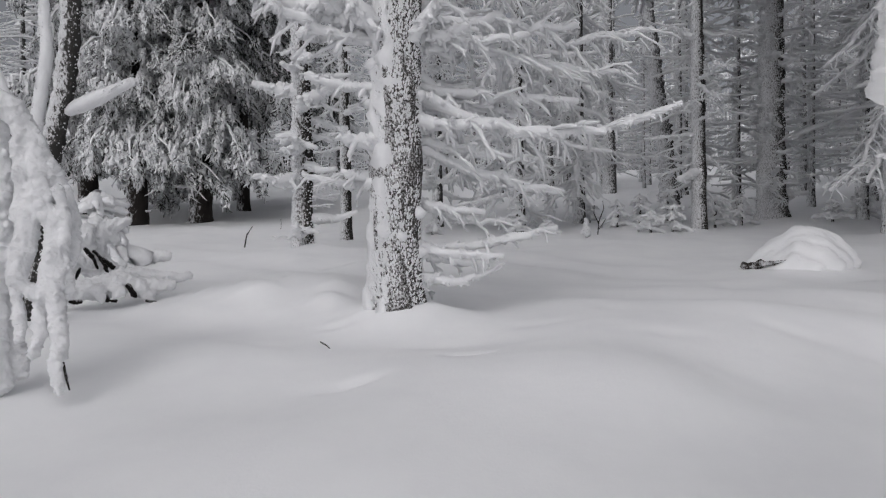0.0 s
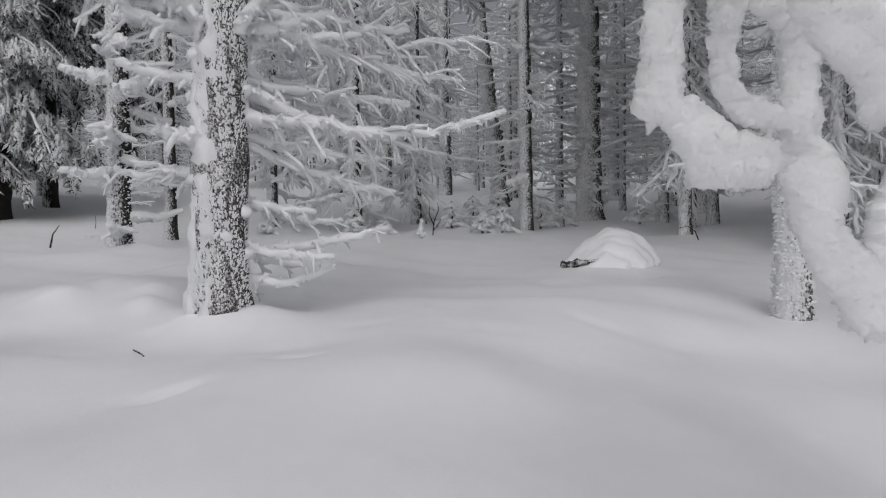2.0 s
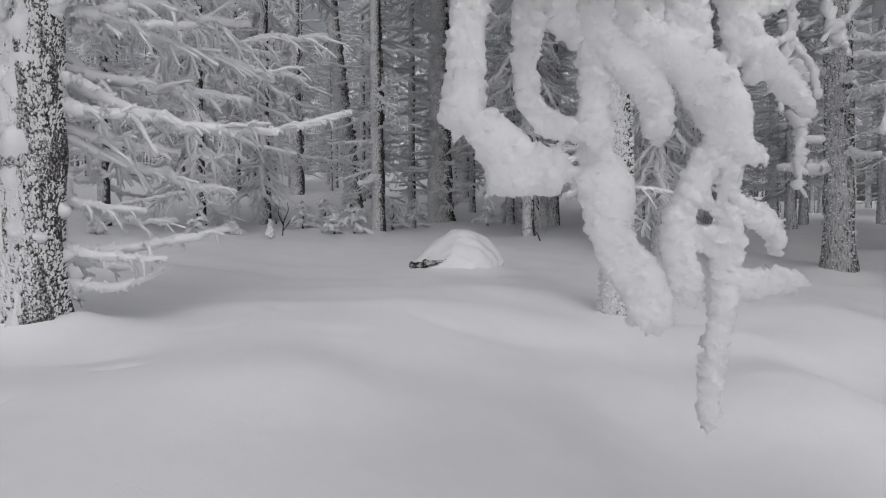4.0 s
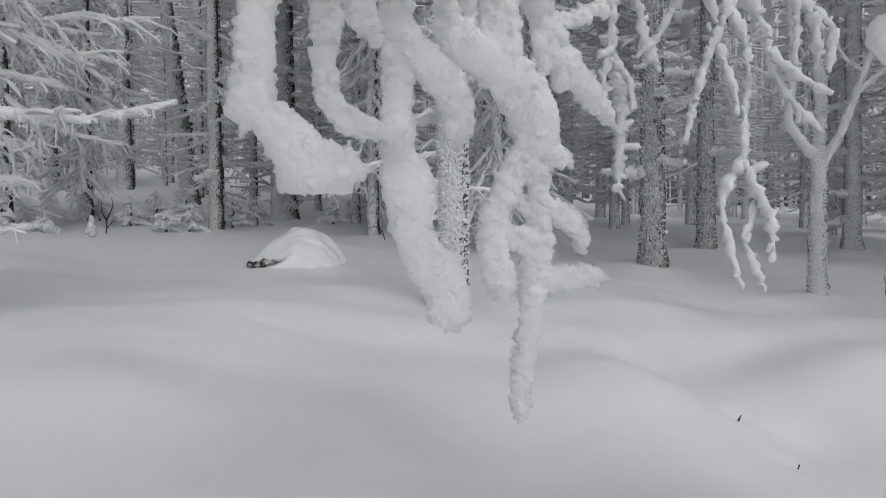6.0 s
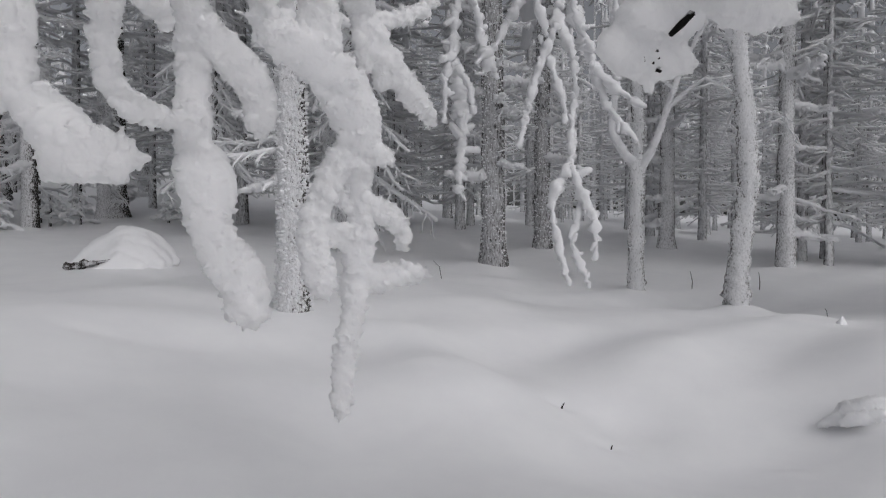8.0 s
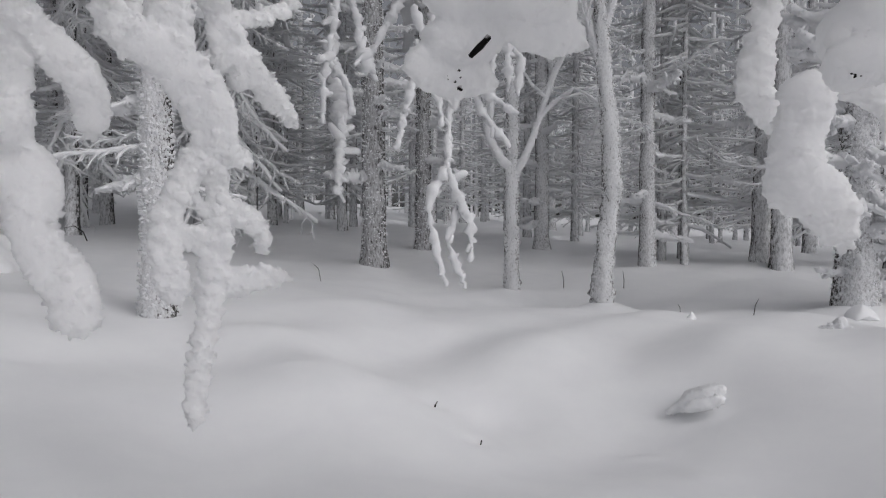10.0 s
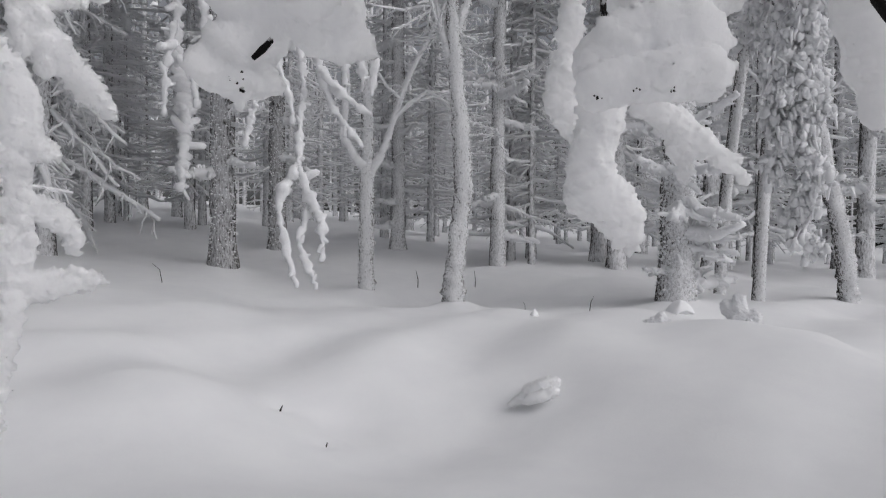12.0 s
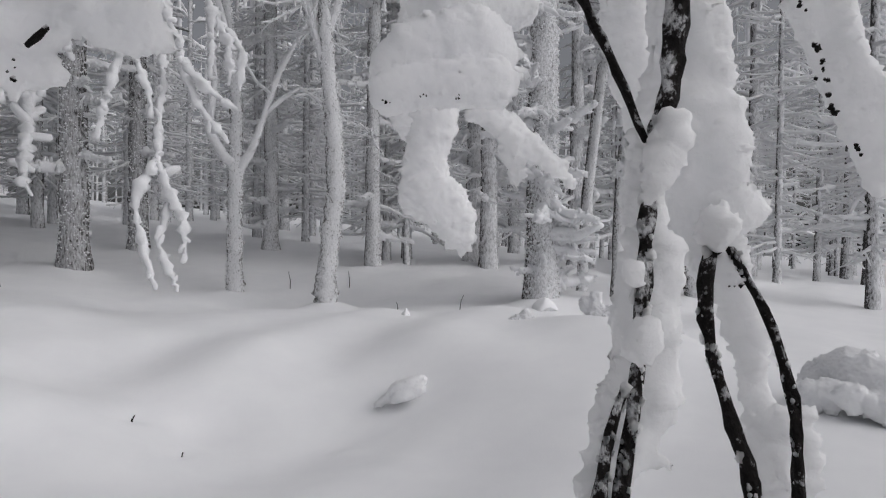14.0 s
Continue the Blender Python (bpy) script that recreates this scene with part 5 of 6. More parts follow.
TWIG_20 = [(0.581, -0.300, 1.435, 0.002), (0.581, -0.300, 1.430, 0.004), (0.580, -0.299, 1.426, 0.002)]
TWIG_21 = [(0.576, -0.288, 1.407, 0.002), (0.576, -0.291, 1.404, 0.004), (0.576, -0.294, 1.405, 0.003)]
TWIG_22 = [(0.579, -0.297, 1.418, 0.003), (0.578, -0.300, 1.413, 0.005), (0.578, -0.299, 1.407, 0.003)]
TWIG_23 = [(0.569, -0.293, 1.384, 0.003), (0.568, -0.296, 1.378, 0.005), (0.566, -0.294, 1.371, 0.003)]
TWIG_24 = [(0.568, -0.287, 1.380, 0.001), (0.568, -0.289, 1.378, 0.002), (0.567, -0.290, 1.375, 0.001)]
TWIG_25 = [(0.561, -0.297, 1.366, 0.003), (0.560, -0.296, 1.359, 0.005), (0.558, -0.294, 1.352, 0.003)]
TWIG_26 = [(0.555, -0.283, 1.346, 0.002), (0.552, -0.280, 1.339, 0.003), (0.549, -0.281, 1.333, 0.002)]
TWIG_27 = [(0.598, -0.318, 1.524, 0.001), (0.598, -0.323, 1.521, 0.002), (0.598, -0.326, 1.518, 0.001)]
TWIG_28 = [(0.840, -0.130, 1.604, 0.002), (0.840, -0.133, 1.603, 0.004), (0.840, -0.135, 1.600, 0.002)]
TWIG_29 = [(0.807, -0.101, 1.603, 0.002), (0.808, -0.104, 1.601, 0.004), (0.809, -0.106, 1.599, 0.002)]
TWIG = [TWIG_0, TWIG_1, TWIG_2, TWIG_3, TWIG_4, TWIG_5, TWIG_6, TWIG_7, TWIG_8, TWIG_9, TWIG_10, TWIG_11, TWIG_12, TWIG_13, TWIG_14, TWIG_15, TWIG_16, TWIG_17, TWIG_18, TWIG_19, TWIG_20, TWIG_21, TWIG_22, TWIG_23, TWIG_24, TWIG_25, TWIG_26, TWIG_27, TWIG_28, TWIG_29]

HANG_0 = [(6.394, 3.870, 5.296, 0.057), (6.211, 4.092, 4.845, 0.055), (6.058, 4.268, 4.321, 0.054), (5.968, 4.309, 3.771, 0.059), (5.972, 4.096, 3.367, 0.051), (5.873, 3.990, 2.982, 0.037), (5.730, 3.930, 2.554, 0.036), (5.580, 3.837, 2.140, 0.040)]
HANG_1 = [(5.580, 3.837, 2.140, 0.040), (5.492, 3.932, 1.947, 0.046), (5.436, 3.971, 1.780, 0.046), (5.435, 3.929, 1.529, 0.034), (5.440, 3.864, 1.308, 0.040), (5.427, 3.815, 1.145, 0.034), (5.425, 3.741, 0.952, 0.028)]
HANG_2 = [(5.580, 3.837, 2.140, 0.040), (5.614, 3.754, 1.887, 0.046), (5.630, 3.674, 1.720, 0.046), (5.641, 3.592, 1.609, 0.051), (5.612, 3.566, 1.419, 0.039), (5.567, 3.554, 1.203, 0.028)]
HANG_3 = [(5.662, 3.760, 1.834, 0.035), (5.600, 3.781, 1.584, 0.040), (5.530, 3.797, 1.418, 0.040), (5.525, 3.708, 1.200, 0.039), (5.533, 3.580, 0.940, 0.034)]
HANG_4 = [(5.629, 3.784, 2.028, 0.046), (5.688, 3.689, 2.080, 0.046)]
HANG_5 = [(5.441, 3.903, 3.504, 0.053), (5.382, 4.032, 3.220, 0.041), (5.338, 4.122, 2.925, 0.041), (5.298, 4.187, 2.623, 0.046), (5.252, 4.234, 2.328, 0.035)]
HANG_6 = [(5.356, 4.062, 3.414, 0.036), (5.481, 3.984, 3.089, 0.029), (5.570, 3.925, 2.759, 0.035), (5.584, 3.908, 2.564, 0.029)]
HANG_7 = [(5.448, 3.832, 3.921, 0.048), (5.612, 3.801, 3.516, 0.054), (5.712, 3.751, 3.249, 0.048), (5.824, 3.643, 3.027, 0.048), (5.928, 3.507, 2.854, 0.053), (6.062, 3.295, 2.697, 0.036)]
HANG_8 = [(5.804, 3.733, 3.151, 0.042), (5.891, 3.671, 2.819, 0.048), (5.946, 3.579, 2.646, 0.054), (6.061, 3.399, 2.381, 0.036)]
HANG_9 = [(5.343, 3.757, 3.979, 0.047), (5.545, 3.736, 3.541, 0.047), (5.692, 3.673, 3.241, 0.041)]
HANG_10 = [(5.264, 4.026, 3.714, 0.041), (5.407, 3.998, 3.410, 0.036)]
HANG = [HANG_0, HANG_1, HANG_2, HANG_3, HANG_4, HANG_5, HANG_6, HANG_7, HANG_8, HANG_9, HANG_10]

CURTAIN_0 = [(6.783, 6.212, 5.854, 0.069), (6.664, 6.361, 5.108, 0.076), (6.532, 6.391, 4.474, 0.082), (6.404, 6.339, 3.907, 0.071), (6.378, 6.165, 3.274, 0.092), (6.260, 6.008, 2.725, 0.089), (6.065, 5.877, 2.266, 0.072), (5.887, 5.683, 1.978, 0.042)]
CURTAIN_1 = [(5.675, 5.572, 3.816, 0.042), (5.623, 5.652, 3.358, 0.049), (5.618, 5.675, 2.793, 0.034)]
CURTAIN_2 = [(5.776, 5.615, 3.443, 0.042), (5.841, 5.472, 3.226, 0.062), (5.845, 5.420, 2.885, 0.034)]
CURTAIN_3 = [(5.750, 5.479, 4.471, 0.058), (5.905, 5.397, 4.088, 0.057), (5.967, 5.389, 3.700, 0.064), (6.010, 5.310, 3.491, 0.056), (6.054, 5.216, 3.294, 0.042)]
CURTAIN_4 = [(6.277, 4.895, 4.436, 0.058), (6.147, 5.124, 4.007, 0.057), (6.041, 5.250, 3.651, 0.049), (5.860, 5.353, 3.507, 0.042)]
CURTAIN_5 = [(5.715, 5.630, 3.570, 0.042), (5.490, 5.591, 3.490, 0.034)]
CURTAIN_6 = [(6.728, 4.052, 4.723, 0.050), (6.828, 4.136, 4.245, 0.050), (6.917, 4.126, 3.867, 0.050), (6.943, 4.157, 3.541, 0.042), (6.944, 4.181, 3.273, 0.035)]
CURTAIN_7 = [(6.972, 4.146, 4.020, 0.050), (7.051, 4.009, 3.682, 0.057), (7.062, 3.989, 3.275, 0.042)]
CURTAIN_8 = [(7.062, 4.072, 3.897, 0.043), (7.152, 3.870, 3.619, 0.050), (7.135, 3.920, 3.145, 0.035)]
CURTAIN = [CURTAIN_0, CURTAIN_1, CURTAIN_2, CURTAIN_3, CURTAIN_4, CURTAIN_5, CURTAIN_6, CURTAIN_7, CURTAIN_8]

LOG_0 = [(-3.777, 4.751, 1.045, 0.075), (-3.708, 4.804, 1.063, 0.085), (-3.614, 4.874, 1.088, 0.085), (-3.517, 4.943, 1.119, 0.090), (-3.427, 5.004, 1.142, 0.090), (-3.346, 5.052, 1.089, 0.085), (-3.285, 5.084, 1.018, 0.060), (-3.255, 5.098, 0.971, 0.035)]
LOG_1 = [(-3.612, 5.123, 1.162, 0.067), (-3.472, 5.215, 1.175, 0.062), (-3.305, 5.315, 1.151, 0.046), (-3.170, 5.390, 1.127, 0.041), (-3.100, 5.431, 1.163, 0.031)]
LOG_2 = [(-3.541, 4.803, 1.093, 0.064), (-3.513, 4.816, 1.018, 0.049), (-3.500, 4.823, 0.987, 0.029)]
LOG_3 = [(-3.428, 4.881, 1.101, 0.059), (-3.397, 4.896, 1.033, 0.044)]
LOG_4 = [(-3.391, 5.085, 1.109, 0.071), (-3.228, 5.181, 1.079, 0.060), (-3.135, 5.236, 1.099, 0.040)]
LOG = [LOG_0, LOG_1, LOG_2, LOG_3, LOG_4]

LOGDARK_0 = [(-3.383, 4.936, 1.119, 0.020), (-3.348, 4.955, 1.073, 0.030), (-3.319, 4.968, 1.010, 0.025)]
LOGDARK_1 = [(-3.245, 4.988, 0.981, 0.015), (-3.210, 5.007, 0.953, 0.025), (-3.182, 5.025, 0.969, 0.015)]
LOGDARK_2 = [(-3.698, 4.706, 0.997, 0.020), (-3.661, 4.732, 0.982, 0.025), (-3.631, 4.755, 0.993, 0.020)]
LOGDARK_3 = [(-3.482, 4.839, 1.038, 0.020), (-3.474, 4.840, 0.985, 0.020)]
LOGDARK_4 = [(-3.466, 4.870, 0.987, 0.015), (-3.433, 4.892, 0.990, 0.020)]
LOGDARK = [LOGDARK_0, LOGDARK_1, LOGDARK_2, LOGDARK_3, LOGDARK_4]

RIDGE_0 = [(-5.113, 7.614, 1.338, 0.046), (-5.018, 7.675, 1.350, 0.076), (-4.899, 7.749, 1.376, 0.076), (-4.772, 7.825, 1.430, 0.091), (-4.688, 7.873, 1.373, 0.061)]
RIDGE = [RIDGE_0]

BUSH_0 = [(-3.986, 5.474, 1.728, 0.056), (-3.989, 5.475, 1.654, 0.084), (-4.006, 5.466, 1.555, 0.123), (-4.037, 5.446, 1.431, 0.145), (-4.073, 5.417, 1.284, 0.134)]
BUSH_1 = [(-3.997, 5.471, 1.619, 0.078), (-3.905, 5.533, 1.639, 0.061), (-3.810, 5.595, 1.680, 0.050), (-3.771, 5.619, 1.700, 0.034)]
BUSH_2 = [(-3.977, 5.365, 1.553, 0.110), (-4.045, 5.315, 1.577, 0.099), (-4.113, 5.264, 1.601, 0.088), (-4.179, 5.214, 1.577, 0.088)]
BUSH_3 = [(-3.962, 5.496, 1.579, 0.078), (-3.889, 5.547, 1.554, 0.067), (-3.852, 5.572, 1.519, 0.045)]
BUSH_4 = [(-4.072, 5.420, 1.382, 0.123), (-3.983, 5.482, 1.321, 0.089), (-3.899, 5.538, 1.279, 0.067), (-3.846, 5.572, 1.237, 0.045)]
BUSH_5 = [(-4.083, 5.289, 1.385, 0.110), (-4.103, 5.270, 1.241, 0.077), (-4.109, 5.261, 1.146, 0.055)]
BUSH_6 = [(-4.009, 5.465, 1.356, 0.067), (-4.001, 5.466, 1.232, 0.050), (-3.993, 5.468, 1.158, 0.039)]
BUSH = [BUSH_0, BUSH_1, BUSH_2, BUSH_3, BUSH_4, BUSH_5, BUSH_6]

BUSHDARK_0 = [(-3.984, 5.299, 1.456, 0.022), (-3.933, 5.335, 1.359, 0.022), (-3.908, 5.350, 1.276, 0.016)]
BUSHDARK_1 = [(-3.932, 5.336, 1.431, 0.022), (-3.873, 5.376, 1.343, 0.022), (-3.844, 5.392, 1.235, 0.016)]
BUSHDARK_2 = [(-4.019, 5.271, 1.289, 0.022), (-4.046, 5.248, 1.194, 0.022), (-4.059, 5.235, 1.137, 0.016)]
BUSHDARK_3 = [(-3.862, 5.384, 1.357, 0.022), (-3.808, 5.418, 1.273, 0.022)]
BUSHDARK = [BUSHDARK_0, BUSHDARK_1, BUSHDARK_2, BUSHDARK_3]



CLOD_0 = [(4.354, 1.230, 0.363, 0.016), (4.381, 1.170, 0.395, 0.035), (4.410, 1.104, 0.434, 0.058), (4.438, 1.038, 0.474, 0.078), (4.463, 0.972, 0.507, 0.074), (4.485, 0.912, 0.539, 0.035)]
CLOD_1 = [(4.303, 1.094, 0.421, 0.027), (4.335, 1.009, 0.454, 0.046), (4.360, 0.937, 0.480, 0.042), (4.377, 0.892, 0.503, 0.023)]
CLOD_2 = [(4.545, 1.175, 0.414, 0.040), (4.587, 1.072, 0.472, 0.064), (4.616, 0.985, 0.499, 0.048)]
CLOD = [CLOD_0, CLOD_1, CLOD_2]

SHRUB_0 = [(4.503, -1.411, 0.564, 0.055), (4.489, -1.466, 0.658, 0.116), (4.458, -1.547, 0.709, 0.155), (4.413, -1.642, 0.723, 0.166), (4.359, -1.740, 0.700, 0.165), (4.300, -1.831, 0.655, 0.161), (4.222, -1.951, 0.594, 0.137)]
SHRUB_1 = [(4.310, -1.401, 0.639, 0.082), (4.292, -1.409, 0.559, 0.067), (4.272, -1.394, 0.454, 0.052), (4.247, -1.383, 0.348, 0.037)]
SHRUB_2 = [(4.289, -1.482, 0.648, 0.097), (4.268, -1.494, 0.564, 0.067), (4.251, -1.508, 0.506, 0.030)]
SHRUB_3 = [(4.209, -1.565, 0.639, 0.103), (4.192, -1.578, 0.575, 0.074), (4.175, -1.590, 0.519, 0.029)]
SHRUB_4 = [(4.223, -1.667, 0.611, 0.104), (4.201, -1.696, 0.551, 0.060), (4.179, -1.722, 0.497, 0.030)]
SHRUB_5 = [(4.182, -1.775, 0.597, 0.097), (4.166, -1.766, 0.509, 0.067), (4.163, -1.749, 0.472, 0.030)]
SHRUB_6 = [(4.653, -1.643, 0.581, 0.146), (4.589, -1.719, 0.395, 0.146), (4.543, -1.737, 0.240, 0.122)]
SHRUB_7 = [(4.580, -1.862, 0.576, 0.146), (4.517, -1.902, 0.362, 0.146), (4.479, -1.919, 0.243, 0.122)]
SHRUB = [SHRUB_0, SHRUB_1, SHRUB_2, SHRUB_3, SHRUB_4, SHRUB_5, SHRUB_6, SHRUB_7]

SPROUT_0 = [(6.534, -0.196, 0.495, 0.099), (6.550, -0.178, 0.609, 0.077), (6.563, -0.168, 0.716, 0.050), (6.572, -0.175, 0.796, 0.055), (6.575, -0.175, 0.833, 0.044)]
SPROUT_1 = [(6.549, -0.198, 0.602, 0.077), (6.554, -0.278, 0.645, 0.072), (6.556, -0.329, 0.677, 0.050)]
SPROUT_2 = [(6.556, -0.136, 0.652, 0.055), (6.563, -0.074, 0.723, 0.039), (6.569, -0.060, 0.779, 0.039)]
SPROUT_3 = [(6.343, -0.217, 0.571, 0.085), (6.298, -0.370, 0.516, 0.085), (6.246, -0.481, 0.434, 0.074), (6.200, -0.551, 0.385, 0.063)]
SPROUT = [SPROUT_0, SPROUT_1, SPROUT_2, SPROUT_3]

KNOB_0 = [(6.246, 0.585, 0.557, 0.058), (6.257, 0.516, 0.580, 0.074), (6.270, 0.448, 0.622, 0.048), (6.280, 0.437, 0.689, 0.037)]
KNOB_1 = [(6.247, 0.523, 0.518, 0.074), (6.276, 0.353, 0.601, 0.053)]
KNOB = [KNOB_0, KNOB_1]


# ---------------------------------------------------------------- branches close to the camera


def smooth_line(line, step):
    line = np.asarray(line, float)
    gaps = np.concatenate([[0], np.cumsum(np.linalg.norm(np.diff(line[:, :3], axis=0), axis=1))])
    t = np.linspace(0, gaps[-1], max(3, int(gaps[-1] / step)))
    pts = np.stack([np.interp(t, gaps, line[:, c]) for c in range(4)], 1)
    for _ in range(3):
        pts[1:-1] = (pts[:-2] + 2 * pts[1:-1] + pts[2:]) / 4
    return pts


def snow_mass(name, lines, voxel, spike, lumps, parent, mat, label="", rough=0.05, seed=1, ragged=False, smooth=3, facing=None, flat=1.0, teeth=0.0):
    """Rime grown round its twigs: the strands are melted into one skin, which is then roughened.
    facing, flat: the side on which rime hangs as flat curtains; teeth: length of the flakes along their edges."""
    rng = np.random.default_rng(seed)
    g = Geo()
    for line in lines:
        pts = smooth_line(line, max(0.012 if teeth else 0.02, (0.3 if teeth else 0.5) * max(p[3] for p in line)))
        g.tube(pts[:, :3], pts[:, 3] * 0.94, 16 if teeth else 12, rng, rough, cap=True, flat=flat, facing=facing)
        if teeth:
            way = np.gradient(pts[:, :3], axis=0)
            way /= np.linalg.norm(way, axis=1, keepdims=True) + 1e-9
            side = np.cross(way, facing)
            side /= np.linalg.norm(side, axis=1, keepdims=True) + 1e-9
            gaps = np.linalg.norm(np.diff(pts[:, :3], axis=0), axis=1).sum()
            for _ in range(int(3.2 * gaps / teeth) + 4):
                k = rng.integers(0, len(pts))
                go = side[k] * rng.choice((-1.0, 1.0)) * rng.uniform(0.55, 1) + way[k] * rng.uniform(-0.3, 0.7) + np.array(facing) * rng.normal() * 0.35
                if k == len(pts) - 1:
                    go = way[k] + side[k] * rng.uniform(-1, 1)
                go /= np.linalg.norm(go)
                p = pts[k, :3] + way[k] * rng.uniform(-0.6, 0.6) * teeth + go * pts[k, 3] * (0.86 if 0 < k < len(pts) - 1 else 0.45)
                far, wide = teeth * rng.uniform(0.4, 1.25), teeth * rng.uniform(0.35, 0.75)
                g.tube([p - go * wide, p + go * far * 0.5, p + go * far], [wide, wide * 0.7, wide * 0.28], 5, rng, 0.25, cap=True)
            for _ in range(int(2.5 * gaps / teeth)):  # low flakes on the faces
                k = rng.integers(0, len(pts))
                u, v = rng.uniform(-0.8, 0.8), rng.choice((-1.0, 1.0))
                p = pts[k, :3] + side[k] * pts[k, 3] * u + np.array(facing) * v * flat * pts[k, 3] * 0.9 * math.sqrt(1 - u * u)
                size = teeth * rng.uniform(0.5, 1.3)
                g.lump(p, (size, size, size * 0.8), rng, 0.25, 4, 6)
        for p in pts[1:-1] if ragged else ():
            for _ in range(2 + int(p[3] * 40)):  # knobs and plates that break the outline
                go = rng.standard_normal(3)
                go /= np.linalg.norm(go)
                size = p[3] * rng.uniform(0.16, 0.46)
                g.lump(p[:3] + go * (p[3] * 1.02 - size * 0.45), (size, size, size * 1.2), rng, 0.2, 4, 6)
    raw = new("raw", g.mesh("raw", mat))
    skin = raw.modifiers.new("skin", "REMESH")
    skin.mode, skin.voxel_size, skin.adaptivity = "VOXEL", voxel, 0.0
    if smooth:
        soft = raw.modifiers.new("soft", "SMOOTH")
        soft.factor, soft.iterations = 0.5, smooth
    bpy.context.view_layer.update()
    m = bpy.data.meshes.new_from_object(raw.evaluated_get(bpy.context.evaluated_depsgraph_get()))
    bpy.data.objects.remove(raw)
    m.name = name
    n = len(m.vertices)
    co, no = np.empty(n * 3), np.empty(n * 3)
    m.vertices.foreach_get("co", co)
    m.vertex_normals.foreach_get("vector", no)
    co, no = co.reshape(-1, 3), no.reshape(-1, 3)
    push = np.empty(n)
    for i in range(n):
        p = Vector(co[i])
        push[i] = lumps * noise.noise(p / (lumps * 6.0)) + spike * (max(0.0, noise.noise(p / (spike * 1.5))) ** 1.5 * 2.4 + 0.5 * noise.noise(p / (spike * 0.7)))
    m.vertices.foreach_set("co", (co + no * push[:, None]).ravel())
    if not m.materials:
        m.materials.append(mat)
    m.polygons.foreach_set("use_smooth", [True] * len(m.polygons))
    m.update()
    ob = part(name, m, parent, label, Matrix.Translation(-parent.location))
    return ob


def bare_twig(line, parent, name="twig", mat=WET, rough=0.14, seed=2, step=0.012):
    rng = np.random.default_rng(seed)
    pts = smooth_line(line, step)
    g = Geo()
    g.tube(pts[:, :3], pts[:, 3], 10, rng, rough, cap=True)
    part(name, g.mesh(name, mat), parent, at=Matrix.Translation(-parent.location))


def dark_bit(line, parent, seed, step=0.004):
    rng = np.random.default_rng(seed)
    g = Geo()
    pts = smooth_line(line, step)
    for p in pts:
        q = p[:3] + rng.standard_normal(3) * p[3] * 0.5
        size = p[3] * rng.uniform(0.3, 0.85)
        g.lump(q, (size, size, size * rng.uniform(0.6, 1.4)), rng, 0.3, 4, 6)
    part("twig", g.mesh("twig", WET), parent, at=Matrix.Translation(-parent.location))


# flecks of snow that cling to the dark stems
def flecks(lines, parent, count, seed, large=0.3):
    rng = np.random.default_rng(seed)
    g = Geo()
    for line in lines:
        pts = smooth_line(line, 0.006)
        for _ in range(int(count * len(pts) / 100)):
            p = pts[rng.integers(len(pts))]
            go = rng.standard_normal(3)
            go /= np.linalg.norm(go)
            size = rng.uniform(0.0007, 0.0019) if rng.random() > large else rng.uniform(0.002, 0.0035)
            g.lump(p[:3] + go * p[3] * 1.02, (size, size, size * 1.3), rng, 0.2, 4, 6)
    tagged(part("snow_crust", g.mesh("snow_crust", SOFT), parent, "flecks of snow on the bark", Matrix.Translation(-parent.location)), kind="stuff")


droop = thing("drooping_sapling", "small sapling hung over with heavy snow to the ground", "sapling", place(-2.66, 2.98))
snow_mass("snow_coat", [[(x, y, z, r * 0.82) for x, y, z, r in line] for line in DROOP], 0.0075, 0.006, 0.012, droop, RIME, "heavy snow with a few dark twig tips", 0.07, 2, False, 1, (0.64, -0.77, 0.0), 0.8, 0.012)
bare_twig([(-2.20, 2.66, 0.93, 0.006), (-2.17, 2.64, 0.86, 0.005), (-2.15, 2.63, 0.82, 0.003)], droop)

near = thing("young_tree", "young dark-barked tree close by, thickly packed with snow", "tree", place(0.56, -0.38))
for k, line in enumerate(TWIG[:13] + TWIG[20:28] + PADBARK):
    if k in (0, 1, 2, 4):  # these grow out of the ground
        x, y, z, r = line[-1]
        line = line + [(x + 0.01, y - 0.01, (z + float(ground(x, y))) / 2, r * 1.1), (x + 0.02, y - 0.02, float(ground(x, y)) - 0.1, r * 1.2)]
    if k == 0:  # and the stem goes on up, out of the picture
        line = [(0.62, -0.36, 3.4, 0.012), (0.58, -0.32, 2.6, 0.012), (0.50, -0.25, 2.1, 0.010)] + line
    if max(p[3] for p in line) < 0.009 and len(line) < 5 and k > 3:  # where only a torn bit of bark shows
        dark_bit(line, near, 60 + k)
        continue
    bare_twig(line, near, "stem" if k < 2 else "twig", STEM_BARK if k < 2 else WET, 0.2 if k < 8 else 0.4, 60 + k)
for k, line in enumerate(([(0.58, -0.32, 2.6, 0.010), (0.60, 0.3, 2.75, 0.011), (0.75, 0.9, 2.7, 0.012), (0.93, 1.5, 2.4, 0.012)], [(0.55, -0.30, 2.4, 0.010), (0.75, -0.1, 2.2, 0.011), (0.78, 0.1, 1.95, 0.012)])):
    bare_twig(line, near, "branch", STEM_BARK, 0.15, 80 + k)
flecks([TWIG[0], TWIG[1]], near, 420, 71, 0.12)
flecks(TWIG[2:5], near, 200, 72, 0.06)
LEE = (-0.42, -0.90, 0.0)  # the side on which the rime has grown
